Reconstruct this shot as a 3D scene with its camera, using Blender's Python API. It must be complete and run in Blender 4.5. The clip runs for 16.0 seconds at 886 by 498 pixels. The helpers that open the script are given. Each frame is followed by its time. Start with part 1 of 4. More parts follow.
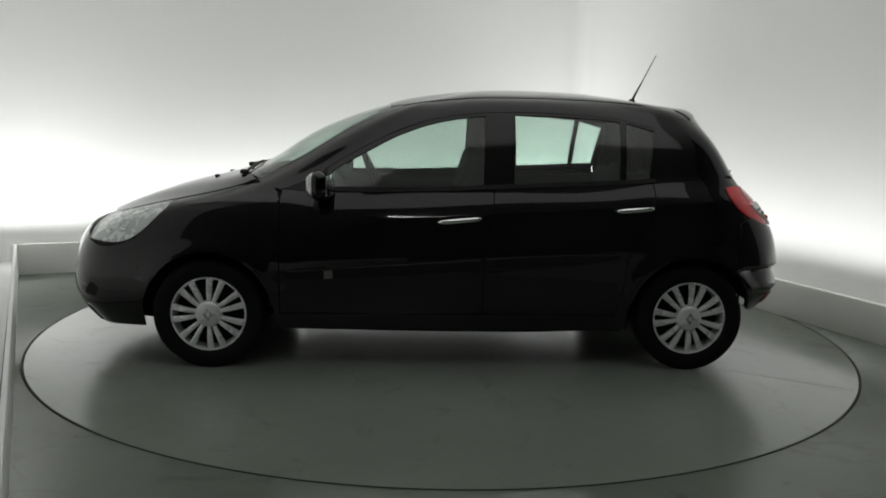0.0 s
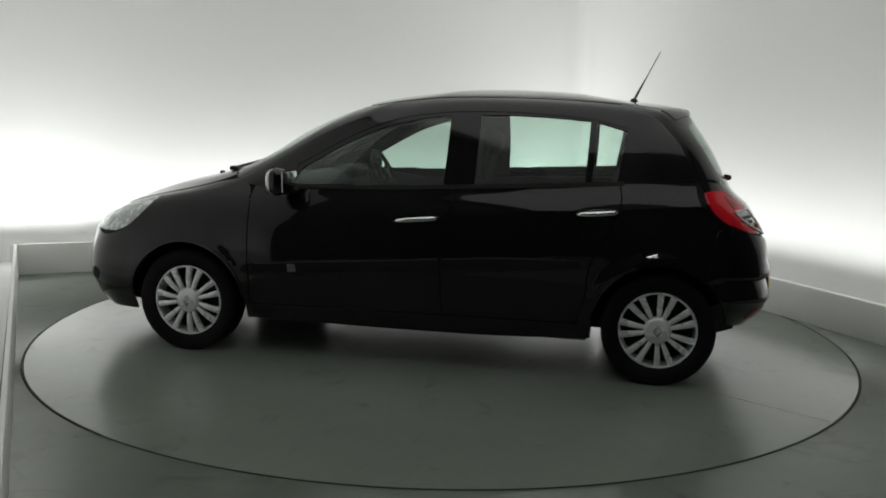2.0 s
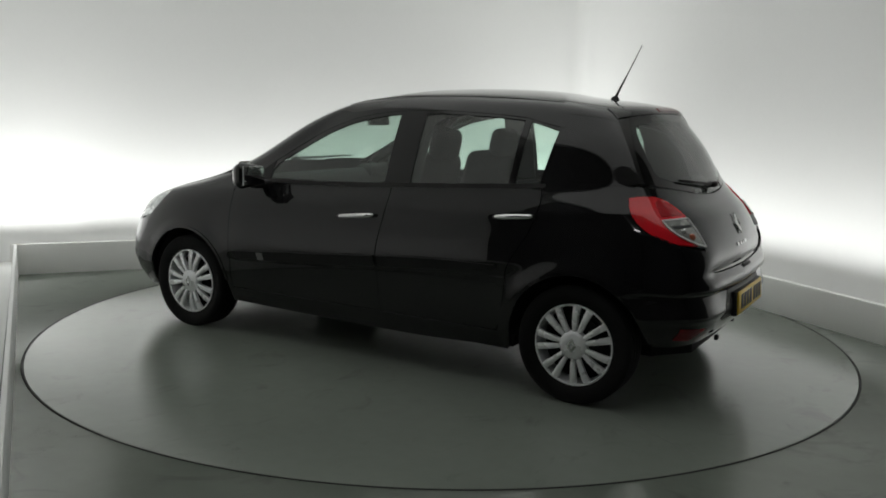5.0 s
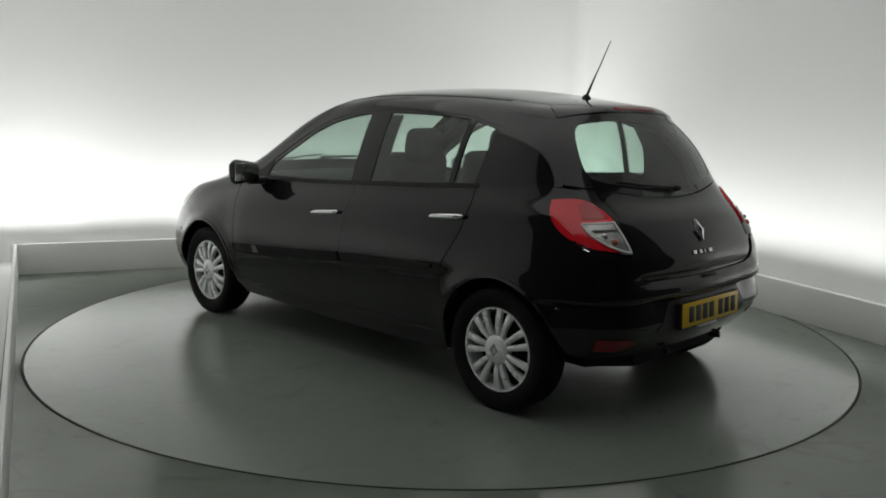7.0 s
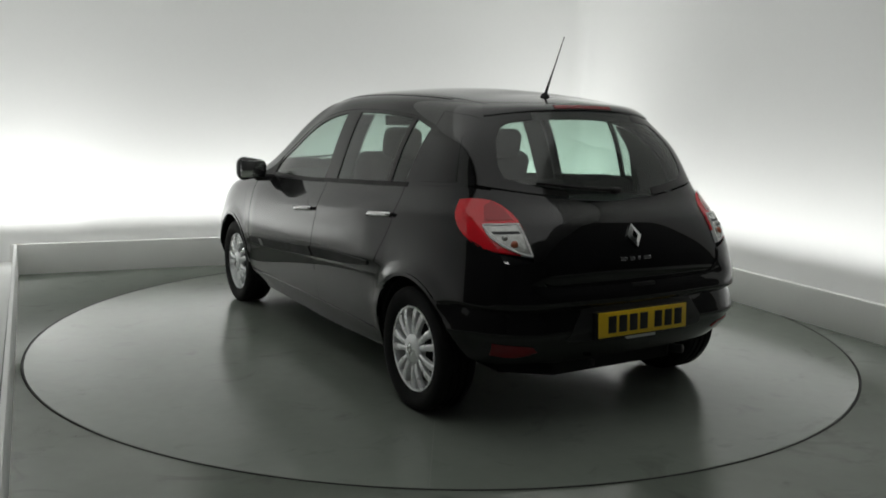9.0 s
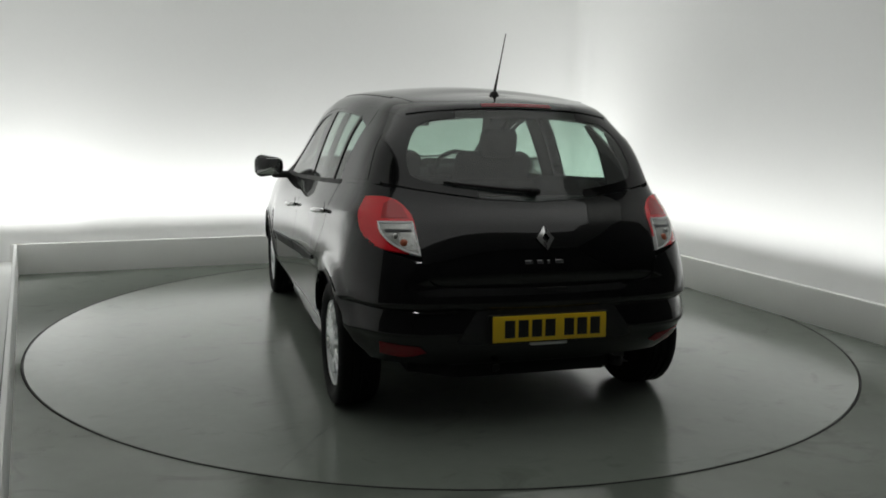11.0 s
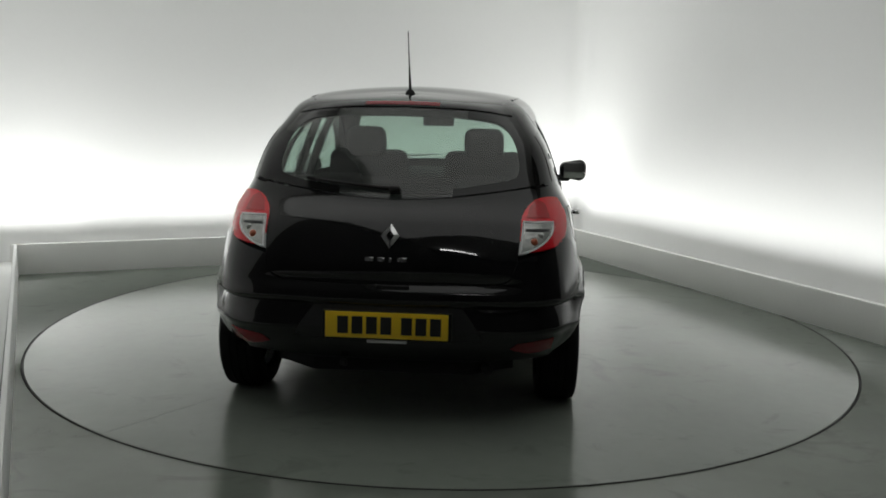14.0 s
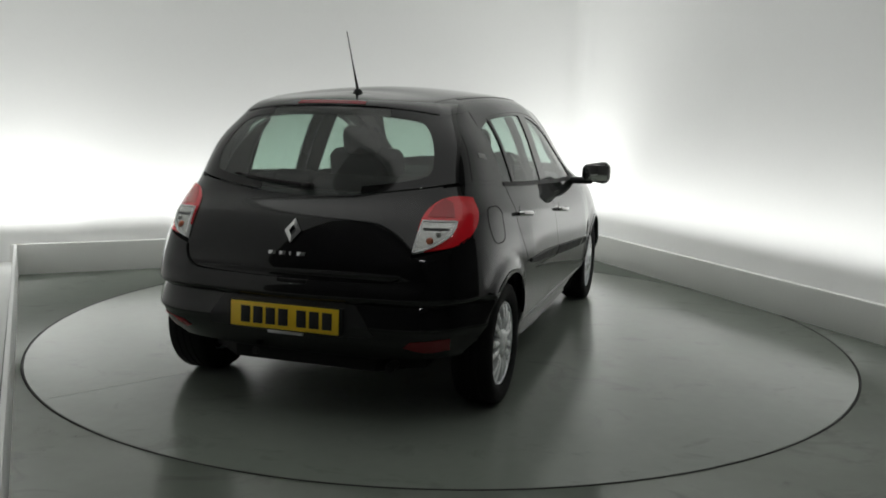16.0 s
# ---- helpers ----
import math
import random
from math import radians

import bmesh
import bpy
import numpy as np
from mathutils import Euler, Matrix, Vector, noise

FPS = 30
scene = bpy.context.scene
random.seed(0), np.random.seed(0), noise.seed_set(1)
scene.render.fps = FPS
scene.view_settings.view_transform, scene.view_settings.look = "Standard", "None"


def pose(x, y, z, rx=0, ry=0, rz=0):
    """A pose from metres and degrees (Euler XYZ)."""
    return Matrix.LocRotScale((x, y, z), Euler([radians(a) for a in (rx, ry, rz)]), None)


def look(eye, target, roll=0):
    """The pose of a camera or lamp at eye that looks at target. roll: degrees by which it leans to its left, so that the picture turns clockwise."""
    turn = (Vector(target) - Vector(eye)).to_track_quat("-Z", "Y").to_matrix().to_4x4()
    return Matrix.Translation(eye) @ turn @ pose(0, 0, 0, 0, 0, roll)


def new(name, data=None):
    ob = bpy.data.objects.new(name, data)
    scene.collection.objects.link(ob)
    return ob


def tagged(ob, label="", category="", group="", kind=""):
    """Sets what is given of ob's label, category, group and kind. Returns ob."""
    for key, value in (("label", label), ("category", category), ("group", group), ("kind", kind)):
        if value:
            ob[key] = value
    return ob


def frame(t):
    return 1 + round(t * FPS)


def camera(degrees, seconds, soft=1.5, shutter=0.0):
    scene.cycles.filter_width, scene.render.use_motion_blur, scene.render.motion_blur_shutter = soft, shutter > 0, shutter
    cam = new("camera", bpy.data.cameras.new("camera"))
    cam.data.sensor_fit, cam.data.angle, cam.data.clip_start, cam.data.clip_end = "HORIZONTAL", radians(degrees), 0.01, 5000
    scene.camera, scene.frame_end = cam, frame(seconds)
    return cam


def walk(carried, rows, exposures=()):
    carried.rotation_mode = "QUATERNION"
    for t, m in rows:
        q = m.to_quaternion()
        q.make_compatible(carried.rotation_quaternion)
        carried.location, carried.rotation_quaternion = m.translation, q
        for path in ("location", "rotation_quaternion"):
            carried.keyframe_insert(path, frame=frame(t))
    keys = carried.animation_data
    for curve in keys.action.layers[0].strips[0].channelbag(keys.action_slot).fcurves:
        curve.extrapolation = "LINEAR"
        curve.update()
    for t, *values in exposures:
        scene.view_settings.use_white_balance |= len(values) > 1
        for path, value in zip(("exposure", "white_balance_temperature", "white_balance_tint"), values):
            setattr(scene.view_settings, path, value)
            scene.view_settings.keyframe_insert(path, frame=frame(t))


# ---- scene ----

# ---- camera: fixed on its stand, looking over the turntable ----
cam = camera(54.95, 16.0, soft=1.8)
EYE = Vector((0.0, -5.380, 1.353))
SIGHT = look(EYE, EYE + Vector((math.sin(radians(-0.048)) * math.cos(radians(8.992)),
                                math.cos(radians(-0.048)) * math.cos(radians(8.992)),
                                -math.sin(radians(8.992)))), 1.261)
walk(cam, [(0.0, SIGHT), (16.0, SIGHT)], exposures=[(0.0, 0.16, 6500, 10), (16.0, 0.16, 6500, 10)])

# ---- the room: rectangular booth, set askew to the camera ----
CORNER = Vector((-3.417, 1.348, 0))                       # inner corner of the kerb, back and left
TURN = radians(23.3)
ALONG = Vector((math.cos(TURN), math.sin(TURN), 0))       # along the back kerb
OUT = Vector((math.sin(TURN), -math.cos(TURN), 0))        # from the back kerb towards the camera
WIDE, DEEP, HIGH = 5.0, 10.0, 4.6
KERB_H, KERB_T, TROUGH = 0.25, 0.05, 0.55
WHITE_END = 5.2


def room(a, o, z=0.0):
    """A place in the booth: a metres along the back kerb, o metres out from it."""
    return CORNER + ALONG * a + OUT * o + Vector((0, 0, z))


# ---- light: tubes in the trough behind the kerbs ----
world = bpy.data.worlds.new("world")
scene.world = world
world.use_nodes = True
world.node_tree.nodes["Background"].inputs[0].default_value = (0.9, 0.95, 0.92, 1)
world.node_tree.nodes["Background"].inputs[1].default_value = 0.02


def trough_lamp(name, a0, o0, a1, o1, watts):
    p, q = room(a0, o0, 0.10), room(a1, o1, 0.10)
    d = bpy.data.lights.new(name, "AREA")
    d.shape, d.size, d.size_y, d.energy, d.color = "RECTANGLE", (q - p).length, 0.16, watts, (0.985, 1.0, 0.975)
    d.spread = radians(108)
    ob = new(name, d)
    x = (q - p).normalized()
    z = Vector((0, 0, -1))
    y = z.cross(x)
    ob.matrix_world = Matrix.Translation((p + q) / 2) @ Matrix((x, y, z)).transposed().to_4x4()
    return ob


MID = KERB_T + TROUGH / 2
trough_lamp("trough_lamp_back", -MID, -MID, WIDE + MID, -MID, 46)
trough_lamp("trough_lamp_right", WIDE + MID, -MID, WIDE + MID, 4.6, 29)
trough_lamp("corner_lamp_back", WIDE - 0.1, -MID, WIDE + MID, -MID, 4)
trough_lamp("corner_lamp_left", -MID, -MID, 0.5, -MID, 5)
trough_lamp("trough_lamp_left", -MID, -MID, -MID, 4.2, 7)



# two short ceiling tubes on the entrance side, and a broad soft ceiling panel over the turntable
for x, y, watts in ((0.2, -7.2, 3), (2.6, -7.0, 3)):
    d = bpy.data.lights.new("ceiling_tube_lamp", "AREA")
    d.shape, d.size, d.size_y, d.energy, d.color = "RECTANGLE", 0.70, 0.07, watts, (1.0, 1.0, 0.985)
    new("ceiling_tube_lamp", d).matrix_world = look((x, y, HIGH - 0.04), (0.0, 0.0, 0.2))

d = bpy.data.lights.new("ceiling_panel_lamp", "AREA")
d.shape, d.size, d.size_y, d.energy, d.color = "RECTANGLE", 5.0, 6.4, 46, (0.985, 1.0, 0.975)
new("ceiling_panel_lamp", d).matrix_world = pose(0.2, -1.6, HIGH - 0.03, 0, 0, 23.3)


# ---- materials ----
def material(name, base=(0.8, 0.8, 0.8), rough=0.5, metal=0.0, coat=0.0, emit=None, spec=0.5):
    m = bpy.data.materials.new(name)
    m.use_nodes = True
    b = m.node_tree.nodes["Principled BSDF"]
    b.inputs["Base Color"].default_value = (*base, 1)
    b.inputs["Roughness"].default_value = rough
    b.inputs["Metallic"].default_value = metal
    b.inputs["Coat Weight"].default_value = coat
    b.inputs["Coat Roughness"].default_value = 0.025
    b.inputs["Specular IOR Level"].default_value = spec
    if emit:
        b.inputs["Emission Color"].default_value = (*emit[:3], 1)
        b.inputs["Emission Strength"].default_value = emit[3]
    return m


def weather(m, scale, amount, rough=0.0, bump=0.0, fine=60.0, squash=(1, 1, 1)):
    """Two scales of noise on colour and roughness, and fine relief."""
    n, l = m.node_tree.nodes, m.node_tree.links
    b = n["Principled BSDF"]
    base = tuple(b.inputs["Base Color"].default_value)
    co = n.new("ShaderNodeTexCoord")
    mp = n.new("ShaderNodeMapping")
    mp.inputs["Scale"].default_value = squash
    l.new(co.outputs["Object"], mp.inputs["Vector"])
    big, small = n.new("ShaderNodeTexNoise"), n.new("ShaderNodeTexNoise")
    big.inputs["Scale"].default_value, big.inputs["Detail"].default_value = scale, 5
    small.inputs["Scale"].default_value, small.inputs["Detail"].default_value = fine, 3
    for k in (big, small):
        l.new(mp.outputs["Vector"], k.inputs["Vector"])
    add = n.new("ShaderNodeMath")
    add.operation = "MULTIPLY_ADD"
    add.inputs[1].default_value = 0.35
    l.new(small.outputs["Fac"], add.inputs[0])
    l.new(big.outputs["Fac"], add.inputs[2])
    ramp = n.new("ShaderNodeMapRange")
    ramp.inputs["From Min"].default_value, ramp.inputs["From Max"].default_value = 0.2, 1.2
    ramp.inputs["To Min"].default_value, ramp.inputs["To Max"].default_value = 1 - amount, 1 + amount
    l.new(add.outputs[0], ramp.inputs["Value"])
    mul = n.new("ShaderNodeVectorMath")
    mul.operation = "SCALE"
    mul.inputs[0].default_value = base[:3]
    l.new(ramp.outputs[0], mul.inputs["Scale"])
    l.new(mul.outputs[0], b.inputs["Base Color"])
    if rough:
        rr = n.new("ShaderNodeMapRange")
        r0 = b.inputs["Roughness"].default_value
        rr.inputs["From Min"].default_value, rr.inputs["From Max"].default_value = 0.3, 0.9
        rr.inputs["To Min"].default_value, rr.inputs["To Max"].default_value = max(0.02, r0 - rough), r0 + rough
        l.new(big.outputs["Fac"], rr.inputs["Value"])
        l.new(rr.outputs[0], b.inputs["Roughness"])
    if bump:
        bp = n.new("ShaderNodeBump")
        bp.inputs["Strength"].default_value, bp.inputs["Distance"].default_value = bump, 0.002
        l.new(small.outputs["Fac"], bp.inputs["Height"])
        l.new(bp.outputs[0], b.inputs["Normal"])
    return m


def glass(name, tint, gloss=1.0):
    """Clear tinted sheet: see-through, with a gloss that grows towards a glancing view."""
    m = bpy.data.materials.new(name)
    m.use_nodes = True
    n, l = m.node_tree.nodes, m.node_tree.links
    n.remove(n["Principled BSDF"])
    tr, gl, mx, lw = (n.new("ShaderNodeBsdfTransparent"), n.new("ShaderNodeBsdfGlossy"),
                      n.new("ShaderNodeMixShader"), n.new("ShaderNodeLayerWeight"))
    tr.inputs[0].default_value = (*tint, 1)
    gl.inputs["Roughness"].default_value = 0.02
    gl.inputs[0].default_value = (gloss, gloss, gloss, 1)
    power, scaled = n.new("ShaderNodeMath"), n.new("ShaderNodeMath")
    power.operation, scaled.operation = "POWER", "MULTIPLY_ADD"
    power.inputs[1].default_value = 5.0
    scaled.inputs[1].default_value, scaled.inputs[2].default_value = 0.92, 0.06
    l.new(lw.outputs["Facing"], power.inputs[0])
    l.new(power.outputs[0], scaled.inputs[0])
    l.new(scaled.outputs[0], mx.inputs[0])
    l.new(tr.outputs[0], mx.inputs[1])
    l.new(gl.outputs[0], mx.inputs[2])
    # thin film of dust
    dust, film = n.new("ShaderNodeBsdfDiffuse"), n.new("ShaderNodeMixShader")
    dust.inputs[0].default_value = (0.6, 0.62, 0.6, 1)
    film.inputs[0].default_value = 0.09
    l.new(mx.outputs[0], film.inputs[1])
    l.new(dust.outputs[0], film.inputs[2])
    l.new(film.outputs[0], n["Material Output"].inputs["Surface"])
    return m


def worn(m, scale, amount, stretch):
    """Faint scuffs and stains: a second, patchy tone over the base colour."""
    n, l = m.node_tree.nodes, m.node_tree.links
    b = n["Principled BSDF"]
    source = b.inputs["Base Color"].links[0].from_socket
    co, mp, noise, ramp, mix = (n.new("ShaderNodeTexCoord"), n.new("ShaderNodeMapping"), n.new("ShaderNodeTexNoise"),
                                n.new("ShaderNodeMapRange"), n.new("ShaderNodeVectorMath"))
    mp.inputs["Scale"].default_value = stretch
    noise.inputs["Scale"].default_value, noise.inputs["Detail"].default_value = scale, 8
    noise.inputs["Roughness"].default_value, noise.inputs["Distortion"].default_value = 0.62, 1.4
    ramp.inputs["From Min"].default_value, ramp.inputs["From Max"].default_value = 0.58, 0.70
    ramp.inputs["To Min"].default_value, ramp.inputs["To Max"].default_value = 1.0, 1.0 - amount
    mix.operation = "SCALE"
    l.new(co.outputs["Object"], mp.inputs["Vector"])
    l.new(mp.outputs["Vector"], noise.inputs["Vector"])
    l.new(noise.outputs["Fac"], ramp.inputs["Value"])
    l.new(source, mix.inputs[0])
    l.new(ramp.outputs[0], mix.inputs["Scale"])
    l.new(mix.outputs[0], b.inputs["Base Color"])
    return m


WALL = weather(material("white_wall_paint", (0.81, 0.812, 0.805), 0.75), 0.7, 0.03, 0.0, 0.15, 30)
KERB = weather(material("white_board", (0.84, 0.845, 0.82), 0.55), 1.5, 0.05, 0.05, 0.1, 40)
FLOOR = worn(weather(material("grey_floor_paint", (0.186, 0.208, 0.180), 0.22, 0, 0, None, 0.40), 1.3, 0.16, 0.07, 0.10, 14), 2.2, 0.22, (1, 1.6, 1))
DISC = worn(weather(material("grey_turntable_paint", (0.186, 0.208, 0.180), 0.22, 0, 0, None, 0.40), 1.1, 0.16, 0.07, 0.10, 14), 2.6, 0.16, (1.5, 1, 1))
# dark colour stands for missing light on the entrance-side walls
DARK = weather(material("unlit_end_dark", (0.10, 0.10, 0.10), 0.9), 2.0, 0.15)
CEIL = weather(material("ceiling_paint", (0.72, 0.73, 0.71), 0.8), 1.0, 0.05)
SEAM = material("dirty_joint", (0.15, 0.165, 0.145), 0.7)
GROOVE = material("groove_black", (0.01, 0.01, 0.01), 0.8)
PAINT = material("black_metallic_paint", (0.004, 0.004, 0.0045), 0.40, 0.0, 1.0, None, 0.02)
BLACKGLOSS = material("gloss_black_trim", (0.003, 0.003, 0.003), 0.08)
PLASTIC = weather(material("black_plastic", (0.009, 0.009, 0.009), 0.55, 0, 0, None, 0.3), 8, 0.2, 0.1, 0.3, 400)
RUBBER = weather(material("tyre_rubber", (0.006, 0.006, 0.006), 0.8, 0, 0, None, 0.2), 10, 0.25, 0.1, 0.3, 300)
SILVER = weather(material("silver_wheel_paint", (0.88, 0.89, 0.90), 0.30, 0.30), 9, 0.10, 0.05)
CHROME = material("chrome", (0.75, 0.75, 0.75), 0.12, 1.0)
SATIN = material("satin_silver", (0.62, 0.62, 0.62), 0.28, 0.9)
GREYBADGE = material("grey_badge", (0.22, 0.22, 0.22), 0.35, 0.3)
LINER = material("dark_liner", (0.004, 0.004, 0.004), 0.9)
FABRIC = weather(material("charcoal_fabric", (0.030, 0.032, 0.034), 0.95), 12, 0.25, 0.0, 0.4, 500)
TRIMGREY = weather(material("grey_interior_plastic", (0.05, 0.052, 0.055), 0.7), 6, 0.15, 0.0, 0.2, 300)
HEADLINING = weather(material("pale_headlining", (0.38, 0.38, 0.36), 0.95), 9, 0.05, 0.0, 0.2, 300)
RED = material("red_lens", (0.80, 0.010, 0.022), 0.10, 0.0, 0.6)
DEEPRED = material("dark_red_lens", (0.20, 0.003, 0.007), 0.2, 0.0, 0.0)
MIDRED = material("shaded_red_lens", (0.48, 0.006, 0.014), 0.15, 0.0, 0.5)
LENS = glass("clear_lens", (0.93, 0.94, 0.94))
HEADBOWL = weather(material("head_lamp_reflector", (0.78, 0.80, 0.79), 0.3, 0.4), 24, 0.15, 0.1, 0.8, 60)
REFLECTOR = weather(material("lamp_reflector", (0.50, 0.51, 0.49), 0.24, 0.6), 28, 0.35, 0.1, 1.0, 75)
WHITERIM = material("white_lamp_rim", (0.80, 0.80, 0.80), 0.3)
PLATEBED = weather(material("grey_bumper_plastic", (0.014, 0.014, 0.015), 0.45), 8, 0.2, 0.05, 0.3, 300)
BULB = material("amber_bulb", (0.42, 0.10, 0.04), 0.3)
GLASS = glass("green_tinted_glass", (0.68, 0.80, 0.74))
REARGLASS = glass("tinted_rear_glass", (0.52, 0.64, 0.58))
YELLOW = weather(material("yellow_plate", (0.86, 0.58, 0.025), 0.35), 9, 0.05)
INK = material("black_ink", (0.01, 0.01, 0.01), 0.5)
MIRROR = material("mirror_glass", (0.85, 0.85, 0.85), 0.02, 1.0)


# ---- mesh helpers ----
def part(name, bm, mat, parent=None, label="", smooth=True):
    """Links a bmesh as one mesh object, under a thing or a part."""
    me = bpy.data.meshes.new(name)
    bm.to_mesh(me)
    bm.free()
    if mat is not None and not me.materials:
        me.materials.append(mat)
    if smooth:
        me.shade_smooth()
        if "skin_normal" in me.attributes:
            me.normals_split_custom_set_from_vertices([tuple(d.vector) for d in me.attributes["skin_normal"].data])
    ob = new(name, me)
    if parent is not None:
        ob.parent = parent
    return tagged(ob, label)


def sharpen(bm, degrees=35):
    lim = radians(degrees)
    for e in bm.edges:
        if len(e.link_faces) != 2 or e.calc_face_angle(0) > lim:
            e.smooth = False
    return bm


def block(size, centre=(0, 0, 0), bevel=0.0, turn=None, segments=2):
    bm = bmesh.new()
    bmesh.ops.create_cube(bm, size=1.0)
    bmesh.ops.scale(bm, vec=size, verts=bm.verts)
    if bevel:
        bmesh.ops.bevel(bm, geom=bm.edges[:], offset=bevel, segments=segments, profile=0.5, affect="EDGES")
    if turn is not None:
        bmesh.ops.transform(bm, matrix=turn, verts=bm.verts)
    bmesh.ops.translate(bm, vec=centre, verts=bm.verts)
    return sharpen(bm)


def prism(outline, z0, z1):
    """An upright prism over a plan outline."""
    bm = bmesh.new()
    lo = [bm.verts.new((p[0], p[1], z0)) for p in outline]
    hi = [bm.verts.new((p[0], p[1], z1)) for p in outline]
    n = len(lo)
    bm.faces.new(lo[::-1])
    bm.faces.new(hi)
    for i in range(n):
        bm.faces.new((lo[i], lo[(i + 1) % n], hi[(i + 1) % n], hi[i]))
    bmesh.ops.recalc_face_normals(bm, faces=bm.faces)
    return sharpen(bm)


def lathe(profile, steps=48, axis="Y", crease=50):
    """Turns a profile of (radius, offset) pairs round an axis."""
    bm = bmesh.new()
    rings = []
    for r, o in profile:
        ring = []
        for k in range(steps):
            a = 2 * math.pi * k / steps
            c, s = r * math.cos(a), r * math.sin(a)
            ring.append(bm.verts.new((c, o, s) if axis == "Y" else ((c, s, o) if axis == "Z" else (o, c, s))))
        rings.append(ring)
    for i in range(len(rings) - 1):
        for k in range(steps):
            bm.faces.new((rings[i][k], rings[i][(k + 1) % steps], rings[i + 1][(k + 1) % steps], rings[i + 1][k]))
    bmesh.ops.remove_doubles(bm, verts=bm.verts, dist=1e-5)
    bmesh.ops.recalc_face_normals(bm, faces=bm.faces)
    return sharpen(bm, crease)


def tube(path, radius, sides=8):
    """A round bar along a path of points; radius may be a list."""
    bm = bmesh.new()
    pts = [Vector(p) for p in path]
    rr = radius if isinstance(radius, (list, tuple)) else [radius] * len(pts)
    rings = []
    for i, p in enumerate(pts):
        d = (pts[min(i + 1, len(pts) - 1)] - pts[max(i - 1, 0)]).normalized()
        q = d.to_track_quat("Z", "Y")
        rings.append([bm.verts.new(p + q @ Vector((rr[i] * math.cos(2 * math.pi * k / sides), rr[i] * math.sin(2 * math.pi * k / sides), 0))) for k in range(sides)])
    for i in range(len(rings) - 1):
        for k in range(sides):
            bm.faces.new((rings[i][k], rings[i][(k + 1) % sides], rings[i + 1][(k + 1) % sides], rings[i + 1][k]))
    bm.faces.new(rings[0][::-1])
    bm.faces.new(rings[-1])
    return sharpen(bm, 60)


def flipped(bm):
    """A mirror image in the plane y = 0."""
    out = bm.copy()
    bmesh.ops.scale(out, vec=(1, -1, 1), verts=out.verts)
    bmesh.ops.reverse_faces(out, faces=out.faces)
    kept = out.verts.layers.float_vector.get("skin_normal")
    if kept is not None:
        for v in out.verts:
            v[kept] = v[kept] * Vector((1, -1, 1))
    return out


# ---- the booth ----
def rounded(points, radius, steps=10):
    out = []
    n = len(points)
    for i in range(n):
        p, a, b = points[i], points[i - 1], points[(i + 1) % n]
        da, db = (a - p).normalized(), (b - p).normalized()
        for k in range(steps + 1):
            f = k / steps
            out.append((1 - f) ** 2 * (p + da * radius) + 2 * f * (1 - f) * p + f * f * (p + db * radius))
    return out


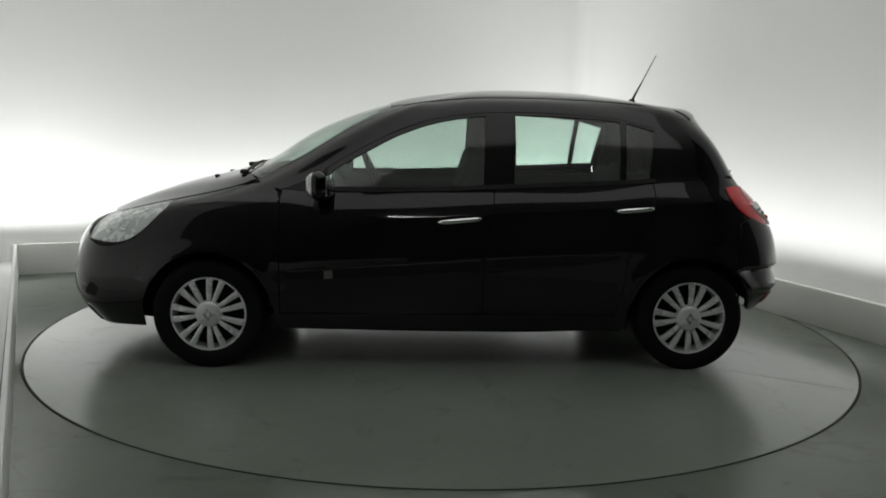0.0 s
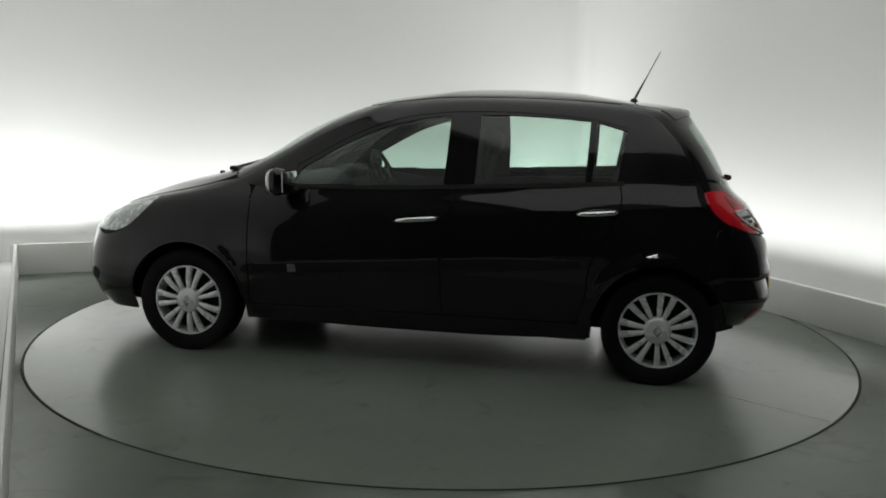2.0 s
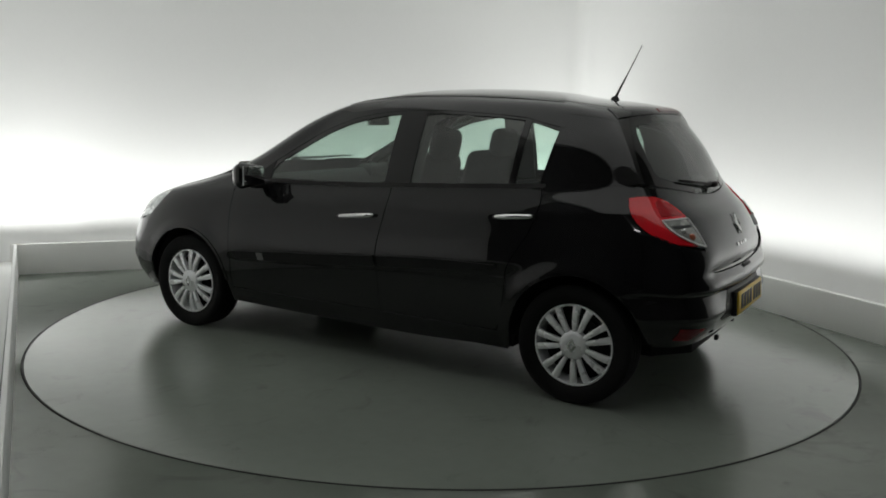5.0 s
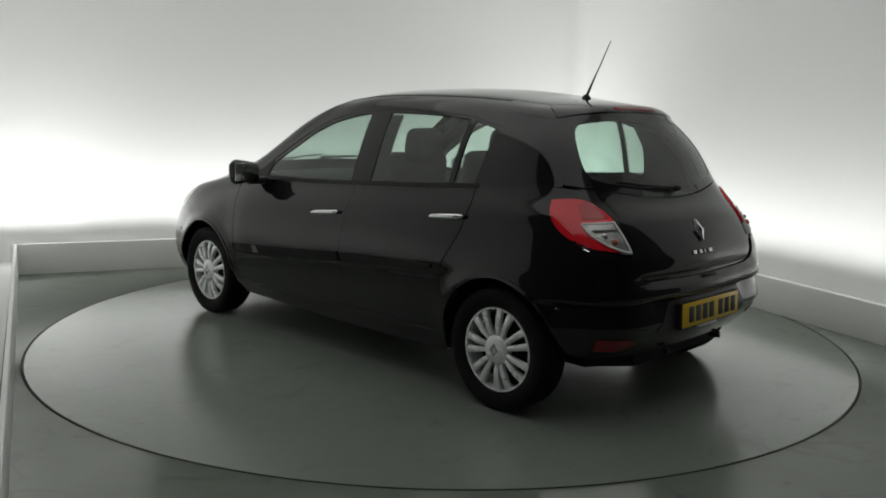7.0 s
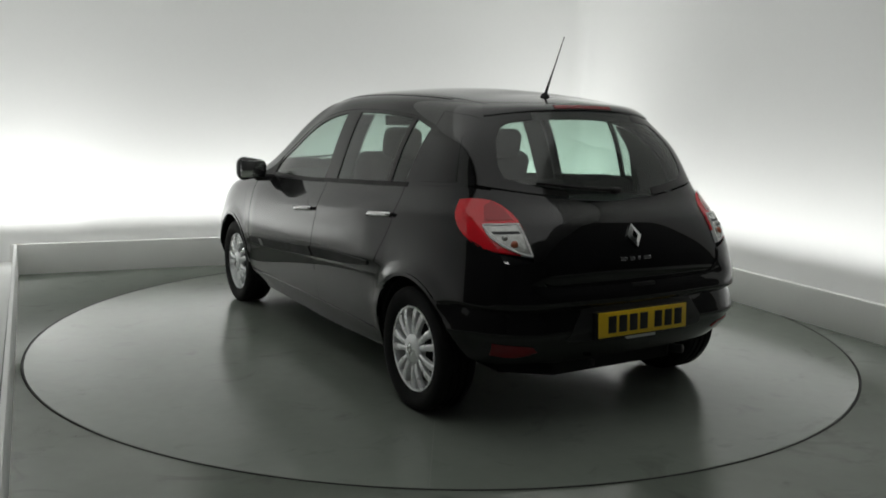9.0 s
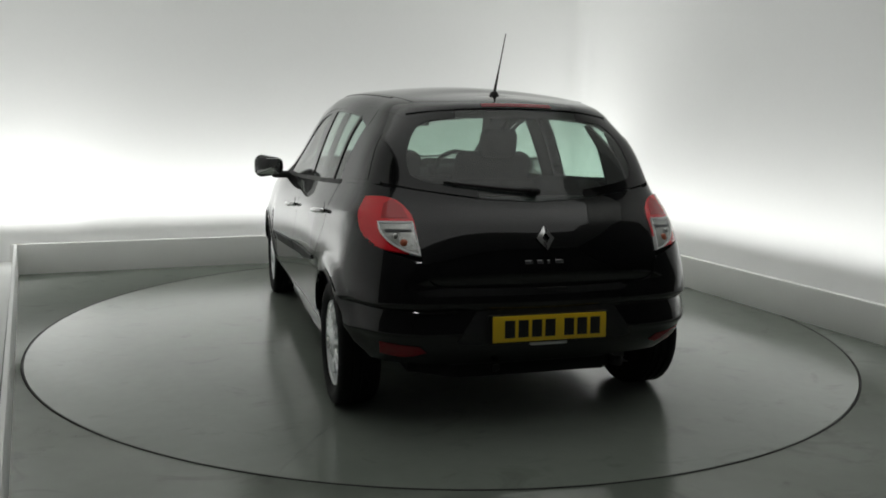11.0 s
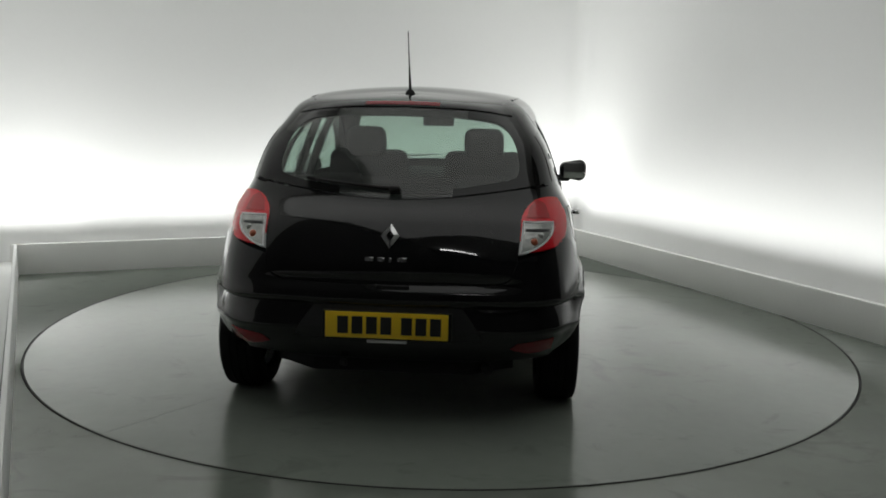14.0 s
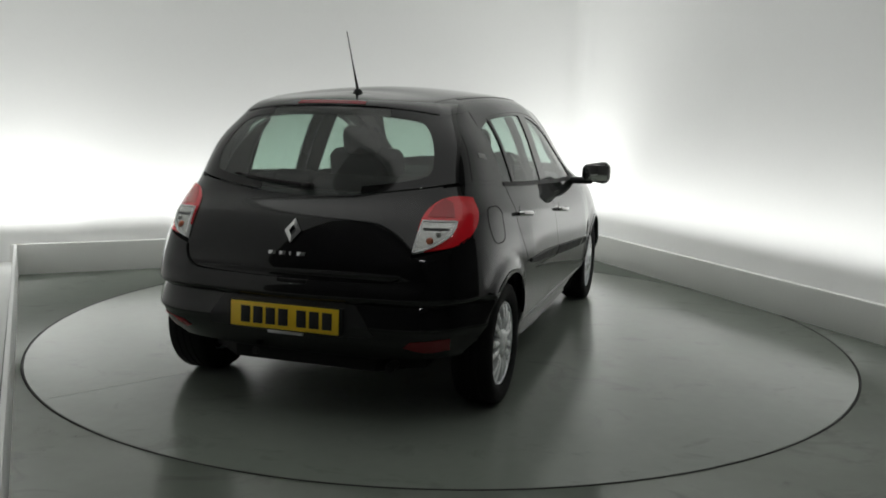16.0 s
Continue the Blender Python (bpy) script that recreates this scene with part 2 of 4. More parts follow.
def build_booth():
    w = KERB_T + TROUGH
    t0 = KERB_T + 0.004
    # outer wall: three white sides with rounded corners; the fourth, behind the camera, coloured dark for shade
    corners = [room(-w, -w), room(WIDE + w, -w), room(WIDE + w, 12), room(-w, 12)]
    path = rounded(corners, 0.55)[:11] + rounded(corners, 0.16)[11:22] + [room(WIDE + w, WHITE_END)]
    bm = bmesh.new()
    rows = []
    for p in path:
        rows.append((bm.verts.new(p + Vector((0, 0, -0.02))), bm.verts.new(p + Vector((0, 0, HIGH)))))
    for a, b in zip(rows, rows[1:]):
        bm.faces.new((a[0], b[0], b[1], a[1]))
    bmesh.ops.recalc_face_normals(bm, faces=bm.faces)
    bmesh.ops.solidify(bm, geom=bm.faces[:], thickness=-0.10)
    tagged(part("wall_north", sharpen(bm), WALL), "seamless white painted booth wall with rounded corners", "wall", kind="structure")
    tagged(part("wall_south", prism([room(-w - .1, DEEP), room(WIDE + w + .1, DEEP), room(WIDE + w + .1, DEEP + .1), room(-w - .1, DEEP + .1)], -0.02, HIGH), DARK), "unseen wall behind the camera stand, coloured dark as if unlit", "wall", kind="structure")
    # side walls turn dark towards the entrance: the unlit end put into colour
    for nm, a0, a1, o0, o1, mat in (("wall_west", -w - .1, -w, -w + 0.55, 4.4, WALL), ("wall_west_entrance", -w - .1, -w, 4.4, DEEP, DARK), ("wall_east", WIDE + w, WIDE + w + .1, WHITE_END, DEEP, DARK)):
        words = "white painted side wall beside the turntable" if mat is WALL else "side wall towards the booth's entrance, coloured dark as if unlit"
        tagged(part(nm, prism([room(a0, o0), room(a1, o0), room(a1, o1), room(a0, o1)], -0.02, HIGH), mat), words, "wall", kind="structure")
    for nm, q in (("trough_floor_back", ((-w, -w), (WIDE + w, -w), (WIDE + w, -t0), (-w, -t0))), ("trough_floor_right", ((WIDE + t0, -t0), (WIDE + w, -t0), (WIDE + w, 5.2), (WIDE + t0, 5.2))), ("trough_floor_left", ((-w, -t0), (-t0, -t0), (0.20, 5.6), (-w, 5.6)))):
        tagged(part(nm, prism([room(*p) for p in q], 0.001, 0.012), WALL), "white board on the floor of the light trough", "board", kind="structure")
    tagged(part("ceiling", prism([room(-w - .1, -w - .1), room(WIDE + w + .1, -w - .1), room(WIDE + w + .1, DEEP + .1), room(-w - .1, DEEP + .1)], HIGH, HIGH + 0.1), CEIL), "plain white painted ceiling of the booth", "ceiling", kind="structure")
    # floor with a round hole for the turntable
    bm = bmesh.new()
    n = 192
    edge = [room(-w - .1, -w - .1), room(WIDE + w + .1, -w - .1), room(WIDE + w + .1, DEEP + .1), room(-w - .1, DEEP + .1)]
    inner = [bm.verts.new((RING * math.cos(2 * math.pi * k / n), RING * math.sin(2 * math.pi * k / n), 0)) for k in range(n)]
    outer = []
    for k in range(n):
        d = Vector((math.cos(2 * math.pi * k / n), math.sin(2 * math.pi * k / n), 0))
        best = 99
        for a, b in zip(edge, edge[1:] + edge[:1]):
            e = b - a
            den = d.x * e.y - d.y * e.x
            if abs(den) > 1e-9:
                s = (a.x * e.y - a.y * e.x) / den
                f = (a.x * d.y - a.y * d.x) / den
                if s > 0 and -1e-6 <= f <= 1 + 1e-6:
                    best = min(best, s)
        outer.append(bm.verts.new(d * best))
    low = [bm.verts.new((v.co.x, v.co.y, -0.06)) for v in inner]
    for k in range(n):
        j = (k + 1) % n
        bm.faces.new((inner[k], outer[k], outer[j], inner[j]))
        bm.faces.new((inner[k], inner[j], low[j], low[k]))
    tagged(part("floor", sharpen(bm), FLOOR), "glossy grey painted floor round the turntable", "floor", kind="structure")
    tagged(part("floor_pit", lathe([(0.0, -0.05), (RING + 0.002, -0.05), (RING + 0.002, -0.012)], n, "Z"), GROOVE), "black groove round the turntable", "groove", kind="structure")
    # kerbs: boards on edge round three sides
    t, h = KERB_T, KERB_H
    tagged(part("kerb_back", block((WIDE + 2 * t, t, h), (0, 0, 0), 0.006), KERB), "low white board kerb along the back wall", "kerb", kind="structure").matrix_world = Matrix.Translation(room(WIDE / 2, -t / 2, h / 2 - .003)) @ pose(0, 0, 0, 0, 0, 23.3)
    tagged(part("kerb_right", block((t, 8.4, h), (0, 0, 0), 0.006), KERB), "low white board kerb along the side wall", "kerb", kind="structure").matrix_world = Matrix.Translation(room(WIDE + t / 2, 4.2, h / 2 - .003)) @ pose(0, 0, 0, 0, 0, 23.3)
    tagged(part("kerb_left", block((.022, 8.4, h), (-.011, -4.2, 0), 0.004), WALL), "low white board kerb beside the turntable", "kerb", kind="structure").matrix_world = Matrix.Translation(room(0, 0, h / 2 - .003)) @ pose(0, 0, 0, 0, 0, 26.0)


RING = 2.4533


def build_turntable():
    base = new("turntable")
    tagged(base, "large round grey painted turntable flush with the floor", "turntable")
    part("disc", lathe([(0.0, 0.0), (1.0, 0.0), (2.0, 0.0), (RING - 0.06, 0.0), (RING - 0.03, 0.0), (RING - 0.015, 0.0), (RING - 0.013, -0.002), (RING - 0.013, -0.04)], 192, "Z", 15), DISC, base)
    # flush ring coloured black for the shade in the gap round the disc
    part("edge_gap_ring", lathe([(RING - 0.0125, -0.03), (RING - 0.0125, -0.003), (RING - 0.010, 0.0012), (RING - 0.003, 0.0012), (RING - 0.001, -0.003), (RING - 0.001, -0.03)], 192, "Z"), GROOVE, base, "black ring standing for the shaded gap at the disc's edge")
    seam = block((.70, .002, .0012), (2.08, 0, .0001))
    bmesh.ops.rotate(seam, cent=(0, 0, 0), matrix=Matrix.Rotation(radians(148.3), 3, "Z"), verts=seam.verts)
    part("seam", seam, SEAM, base, "thin dark joint across the disc")
    return base


# ---- the car's skin: a net of rails from the sill to the roof, each from the nose round one side to the tail ----
RAILS = [
    "2.070,0.000,0.180 2.030,0.350,0.180 1.90,.60,.18 1.72,.74,.19 1.29,.79,.20 .92,.80,.20 .35,.80,.19 -.2,.80,.19 -.75,.80,.20 -1.290,0.780,0.220 -1.545,0.740,0.278 -1.695,0.630,0.298 -1.765,0.390,0.303 -1.785,0.000,0.303",
    "2.140,0.000,0.300 2.122,0.350,0.300 2.00,.62,.31 1.785,0.797,0.320 1.290,0.863,0.330 0.920,0.852,0.330 0.350,0.835,0.330 -.2,.825,.33 -.75,.825,.33 -1.290,0.820,0.340 -1.560,0.785,0.370 -1.760,0.673,0.390 -1.84,.40,.395 -1.865,0,.395",
    "2.155,0.000,0.450 2.138,0.350,0.450 2.022,.63,.46 1.805,0.807,0.470 1.290,0.876,0.480 0.920,0.869,0.480 0.350,0.855,0.480 -.2,.845,.48 -.75,.845,.48 -1.29,.845,.49 -1.57,.815,.50 -1.780,0.698,0.500 -1.865,.40,.50 -1.885,0,.50",
    "2.130,0.000,0.580 2.113,0.350,0.590 1.99,.62,.60 1.775,0.793,0.610 1.290,0.873,0.630 0.920,0.872,0.620 0.350,0.860,0.620 -.2,.852,.63 -.75,.852,.64 -1.29,.845,.65 -1.57,.805,.66 -1.773,0.688,0.650 -1.855,.40,.64 -1.87,0,.64",
    "2.005,0.000,0.733 1.99,0.330,0.738 1.865,0.585,0.758 1.680,0.750,0.790 1.270,0.833,0.800 0.920,0.849,0.790 0.350,0.843,0.800 -.2,.838,.82 -.75,.834,.84 -1.29,.805,.86 -1.55,.76,.85 -1.718,0.653,0.820 -1.80,.38,.81 -1.82,0,.81",
    "1.630,0.000,0.899 1.600,0.330,0.894 1.500,0.540,0.889 1.370,0.713,0.890 1.150,0.788,0.890 0.900,0.812,0.885 0.350,0.812,0.895 -.2,.812,.915 -.75,.804,.94 -1.27,.77,.96 -1.50,.725,.95 -1.633,0.628,0.930 -1.72,.37,.92 -1.74,0,.92",
    "1.200,0.000,1.014 1.170,0.330,1.009 1.12,.54,1.007 1.030,0.683,0.995 0.900,0.748,0.970 0.680,0.782,0.950 0.300,0.785,0.960 -.2,.785,.98 -.75,.775,1.01 -1.22,.735,1.035 -1.45,.69,1.04 -1.562,0.597,1.030 -1.648,.35,1.0 -1.678,0,.985",
    ".88,0,1.195 .85,.30,1.19 .79,.49,1.18 0.700,0.628,1.175 0.560,0.678,1.155 0.400,0.703,1.150 0.100,0.713,1.160 -0.250,0.718,1.175 -0.750,0.713,1.190 -1.150,0.677,1.200 -1.350,0.650,1.200 -1.450,0.580,1.200 -1.540,0.340,1.195 -1.562,0,1.19",
    ".55,0,1.35 .53,.28,1.347 .49,.45,1.34 0.420,0.578,1.330 0.280,0.613,1.340 0.150,0.623,1.347 -0.050,0.633,1.357 -0.300,0.635,1.362 -0.700,0.628,1.362 -1.060,0.597,1.345 -1.232,0.575,1.335 -1.335,0.514,1.335 -1.432,0.300,1.345 -1.454,0,1.35",
    ".37,0,1.408 .355,.27,1.406 .33,.42,1.398 0.250,0.533,1.397 0.150,0.558,1.409 0.020,0.568,1.420 -0.120,0.573,1.430 -0.350,0.573,1.435 -0.720,0.563,1.430 -1.050,0.532,1.413 -1.180,0.515,1.400 -1.280,0.455,1.393 -1.392,0.270,1.395 -1.41,0,1.398",
    ".25,0,1.440 .235,.2,1.438 .2,.33,1.432 0.120,0.413,1.434 0.040,0.433,1.446 -0.060,0.443,1.459 -0.180,0.443,1.466 -0.380,0.443,1.469 -0.700,0.433,1.466 -1.000,0.400,1.448 -1.13,.37,1.432 -1.22,.31,1.425 -1.29,.18,1.425 -1.31,0,1.428",
    ".05,0,1.472 .03,0,1.475 .0,0,1.479 -.05,0,1.485 -0.100,0,1.490 -0.160,0,1.495 -0.250,0,1.500 -0.400,0,1.503 -0.680,0,1.497 -0.900,0,1.477 -1.0,0,1.461 -1.08,0,1.453 -1.12,0,1.447 -1.14,0,1.444",
]
RES = 24


def spline_table(knots, values, samples):
    """Natural cubic spline through values (n, m) at knots, read at samples."""
    n = len(knots)
    h = np.diff(knots)
    a = np.zeros((n, n))
    r = np.zeros_like(values)
    a[0, 0] = a[-1, -1] = 1
    for i in range(1, n - 1):
        a[i, i - 1:i + 2] = h[i - 1], 2 * (h[i - 1] + h[i]), h[i]
        r[i] = 6 * ((values[i + 1] - values[i]) / h[i] - (values[i] - values[i - 1]) / h[i - 1])
    m = np.linalg.solve(a, r)
    k = np.clip(np.searchsorted(knots, samples, side="right") - 1, 0, n - 2)
    t = samples - knots[k]
    hk = h[k]
    b = (values[k + 1] - values[k]) / hk[:, None] - hk[:, None] * (2 * m[k] + m[k + 1]) / 6
    return values[k] + t[:, None] * b + (t ** 2)[:, None] * m[k] / 2 + (t ** 3 / (6 * hk))[:, None] * (m[k + 1] - m[k])


def make_skin():
    half = np.array([[[float(v) for v in p.split(",")] for p in rail.split()] for rail in RAILS])   # rails, columns, xyz
    nr, nc, _ = half.shape
    mirror = half * [1, -1, 1]
    # five columns past each end, taken over from the other side, so that the skin runs smoothly through the middle
    net = np.concatenate([mirror[:, 5:0:-1], half, mirror[:, -2:-7:-1]], 1)
    step = np.linalg.norm(np.diff(net, axis=1), axis=2).mean(0)
    ku = np.concatenate([[0], np.cumsum(step)])
    su = np.concatenate([ku[5 + i] + (ku[6 + i] - ku[5 + i]) * np.arange(RES) / RES for i in range(-2, nc + 1)])
    fine = spline_table(ku, net.transpose(1, 0, 2).reshape(len(ku), -1), su).reshape(len(su), nr, 3)
    step = np.linalg.norm(np.diff(half, axis=0), axis=2).mean(1)
    kv = np.concatenate([[0], np.cumsum(step)])
    sv = np.concatenate([kv[i] + (kv[i + 1] - kv[i]) * np.arange(RES) / RES for i in range(nr - 1)] + [kv[-1:]])
    # two rails past the roof's middle, taken over from the other side, so that its crown is flat there
    fine = np.concatenate([fine, fine[:, -2:-4:-1] * [1, -1, 1]], 1)
    kv = np.concatenate([kv, [kv[-1] + kv[-1] - kv[-2], kv[-1] + kv[-1] - kv[-3]]])
    fine = spline_table(kv, fine.transpose(1, 0, 2).reshape(nr + 2, -1), sv).reshape(len(sv), len(su), 3)
    return fine.transpose(1, 0, 2)      # [u, v]; u index 2*RES is the nose's middle


def flare(table):
    """The flanks swell out above the rubbing strips and tuck in below them."""
    x, z = table[..., 0], table[..., 2]
    top = 0.592 - 0.0674 * x
    above = np.clip(1 - (z - top) / 0.45, 0, 1) * np.clip((0.95 - z) / 0.2, 0, 1)
    below = np.clip(1 + (z - top) / 0.07, 0, 1)
    swell = np.where(z > top, above, below * below * (3 - 2 * below))
    ends = np.clip((1.02 - x) / 0.2, 0, 1) * np.clip((x + 1.05) / 0.2, 0, 1)
    out = table.copy()
    flank = np.sign(table[..., 1]) * np.clip((np.abs(table[..., 1]) - 0.5) / 0.1, 0, 1)
    out[..., 1] += flank * 0.017 * swell * ends * (z < 0.95)
    # shoulder crease over the door handles, rising and growing towards the tail
    line = 0.818 - 0.070 * x
    tent = np.where(z > line, np.clip(1 - (z - line) / 0.13, 0, 1) ** 2, np.clip(1 + (z - line) / 0.07, 0, 1) ** 2)
    out[..., 1] += flank * 0.008 * tent * np.clip((0.75 - x) / 0.9, 0, 1) * np.clip((x + 1.62) / 0.2, 0, 1)
    # raised lips round the wheel arches
    for cx, reach, lift in ((1.2875, 0.075, 0.010), (-1.2875, 0.085, 0.016)):
        far = np.hypot(x - cx, z - 0.289) - 0.345
        lip = np.clip(1 - far / reach, 0, 1)
        out[..., 1] += flank * lift * lip * lip * (3 - 2 * lip) * np.clip((z - 0.25) / 0.15, 0, 1)
    # tailgate: a crease under the window, and its foot drawn in over the bumper's shelf
    tail = np.clip((0.66 - np.abs(table[..., 1])) / 0.16, 0, 1) * (x < -1.5)
    out[..., 0] -= tail * 0.008 * np.where(z > 0.895, np.clip(1 - (z - 0.895) / 0.08, 0, 1), np.clip(1 + (z - 0.895) / 0.12, 0, 1) ** 2)
    out[..., 0] += tail * 0.022 * np.where(z > 0.645, np.clip(1 - (z - 0.645) / 0.10, 0, 1) ** 2, np.clip(1 + (z - 0.645) / 0.045, 0, 1))
    # bumper: hollow between its bulge and the ledge over the reflectors
    normal = np.cross(np.gradient(table, axis=0), np.gradient(table, axis=1))
    normal /= np.maximum(np.linalg.norm(normal, axis=2, keepdims=True), 1e-9)
    normal *= np.sign(normal[..., 0] * (x + 0.3) + normal[..., 1] * table[..., 1])[..., None]
    rise = np.clip((z - 0.462) / 0.088, 0, 1) ** 1.3 * np.clip((0.568 - z) / 0.018, 0, 1)
    side = 0.45 + 0.55 * np.clip((np.abs(table[..., 1]) - 0.28) / 0.12, 0, 1)
    ledge = np.clip(1 - np.abs(z - 0.452) / 0.03, 0, 1) ** 1.5
    out -= normal * ((0.032 * rise - 0.009 * ledge) * side * np.clip((-1.52 - x) / 0.10, 0, 1))[..., None]
    return out


SKIN = flare(make_skin())
U0 = 2 * RES
NU, NV = SKIN.shape[:2]
DU = np.gradient(SKIN, axis=0)
DV = np.gradient(SKIN, axis=1)
NORMAL = np.cross(DU, DV)
NORMAL /= np.maximum(np.linalg.norm(NORMAL, axis=2, keepdims=True), 1e-9)
if NORMAL[U0 + 7 * RES, 3 * RES, 1] < 0:
    NORMAL = -NORMAL
UMAX = 13.0
VMAX = len(RAILS) - 1.0


def skin(u, v, table=None):
    """The skin at net coordinates, by bicubic reading of the table."""
    table = SKIN if table is None else table
    a = np.clip(np.asarray(u) * RES + U0, 1, NU - 2.001)
    b = np.clip(np.asarray(v) * RES, 0, NV - 1.001)
    i, j = a.astype(int), b.astype(int)
    f, g = a - i, b - j

    def weights(t):
        return (-.5 * t + t * t - .5 * t ** 3, 1 - 2.5 * t * t + 1.5 * t ** 3, .5 * t + 2 * t * t - 1.5 * t ** 3, -.5 * t * t + .5 * t ** 3)
    out = 0
    for wi, di in zip(weights(f), (-1, 0, 1, 2)):
        row = 0
        for wj, dj in zip(weights(g), (-1, 0, 1, 2)):
            row = row + wj[:, None] * table[np.clip(i + di, 0, NU - 1), np.clip(j + dj, 0, NV - 1)]
        out = out + wi[:, None] * row
    return out


SAMPLE_U, SAMPLE_V = np.meshgrid(np.arange(U0 - 4, U0 + 13 * RES + 5), np.arange(NV), indexing="ij")
SAMPLE_P = SKIN[SAMPLE_U, SAMPLE_V]
SAMPLE_N = NORMAL[SAMPLE_U, SAMPLE_V]


def on_skin(points, view):
    """Net coordinates of outline points, as seen along an axis: 'side' takes (x, z), 'rear' and 'front' (y, z), 'top' (x, y), 'near' (x, y, z)."""
    axes = {"side": (0, 2), "rear": (1, 2), "front": (1, 2), "top": (0, 1), "near": (0, 1, 2)}[view]
    ok = {"side": SAMPLE_N[..., 1] > 0.02, "rear": SAMPLE_N[..., 0] < -0.05, "front": SAMPLE_N[..., 0] > 0.05,
          "top": SAMPLE_N[..., 2] > 0.05, "near": SAMPLE_N[..., 0] < 9}[view]
    if view == "rear":
        ok = ok & (SAMPLE_P[..., 0] < -1.0)
    if view == "front":
        ok = ok & (SAMPLE_P[..., 0] > 0.2)
    su, sv, sp = SAMPLE_U[ok], SAMPLE_V[ok], SAMPLE_P[ok][:, axes]
    out = []
    for p in points:
        k = ((sp - p) ** 2).sum(1).argmin()
        u, v, size = (su[k] - U0) / RES, sv[k] / RES, 1.0 / RES
        for _ in range(7):
            gu, gv = np.meshgrid(u + size * np.linspace(-1, 1, 5), v + size * np.linspace(-1, 1, 5))
            gu, gv = np.clip(gu.ravel(), -.3, UMAX + .3), np.clip(gv.ravel(), 0, VMAX)
            k = ((skin(gu, gv)[:, axes] - p) ** 2).sum(1).argmin()
            u, v, size = gu[k], gv[k], size * 0.5
        out.append((u, v))
    return out


def smooth_line(points, step=0.03, closed=True, curve=True):
    """Points along a line through the given ones; '!' corners are marked by giving a point twice."""
    pts = [np.array(p, float) for p in points]
    n = len(pts)
    out = []
    for i in range(n if closed else n - 1):
        p1, p2 = pts[i], pts[(i + 1) % n]
        d = np.linalg.norm(p2 - p1)
        if d < 1e-6:
            continue
        p0 = pts[i - 1] if (closed or i > 0) else p1
        p3 = pts[(i + 2) % n] if (closed or i + 2 < n) else p2
        m1, m2 = (p2 - p0) / 2, (p3 - p1) / 2
        # no tangent across a corner, and none longer than the stretch
        m1 = (p2 - p1) if np.linalg.norm(p1 - p0) < 1e-6 else m1 * min(1, d / max(np.linalg.norm(m1), 1e-9))
        m2 = (p2 - p1) if np.linalg.norm(p3 - p2) < 1e-6 else m2 * min(1, d / max(np.linalg.norm(m2), 1e-9))
        k = max(1, int(round(d / step)))
        for s in range(k):
            t = s / k
            if curve:
                out.append((2 * t ** 3 - 3 * t * t + 1) * p1 + (t ** 3 - 2 * t * t + t) * m1 + (3 * t * t - 2 * t ** 3) * p2 + (t ** 3 - t * t) * m2)
            else:
                out.append(p1 + (p2 - p1) * t)
    if not closed:
        out.append(pts[-1])
    return out


def text_points(text):
    """Points from 'a,b c,d'; a point marked ! is a corner."""
    out = []
    for w in text.split():
        p = tuple(float(q) for q in w.strip("!").split(","))
        out.append(p)
        if w.endswith("!"):
            out.append(p)
    return out


def panel(outline, view, off=0.0, thick=0.012, grid=10, bulge=None, curve=True, step=0.03):
    """A piece of the skin within an outline, with a turned-in edge. off: metres out from the skin."""
    pts = text_points(outline) if isinstance(outline, str) else outline
    uv = on_skin(smooth_line(pts, step, True, curve), view)
    return panel_uv(uv, off, thick, grid, bulge)


def panel_uv(uv, off=0.0, thick=0.012, grid=10, bulge=None):
    clean = []
    for p in uv:
        if not clean or (abs(p[0] - clean[-1][0]) + abs(p[1] - clean[-1][1])) > 1e-4:
            clean.append(p)
    bm = bmesh.new()
    bm.faces.new([bm.verts.new((u, v, 0)) for u, v in clean])
    us, vs = [p[0] for p in clean], [p[1] for p in clean]
    for axis, lo, hi in ((0, min(us), max(us)), (1, min(vs), max(vs))):
        for k in range(int(lo * grid) - 1, int(hi * grid) + 2):
            c = k / grid
            if lo + 1e-3 < c < hi - 1e-3:
                no = (1, 0, 0) if axis == 0 else (0, 1, 0)
                bmesh.ops.bisect_plane(bm, geom=bm.verts[:] + bm.edges[:] + bm.faces[:], dist=1e-5, plane_co=(c, c, 0), plane_no=no)
    bmesh.ops.triangulate(bm, faces=[f for f in bm.faces if len(f.verts) > 4])
    return lay(bm, off, thick, bulge)


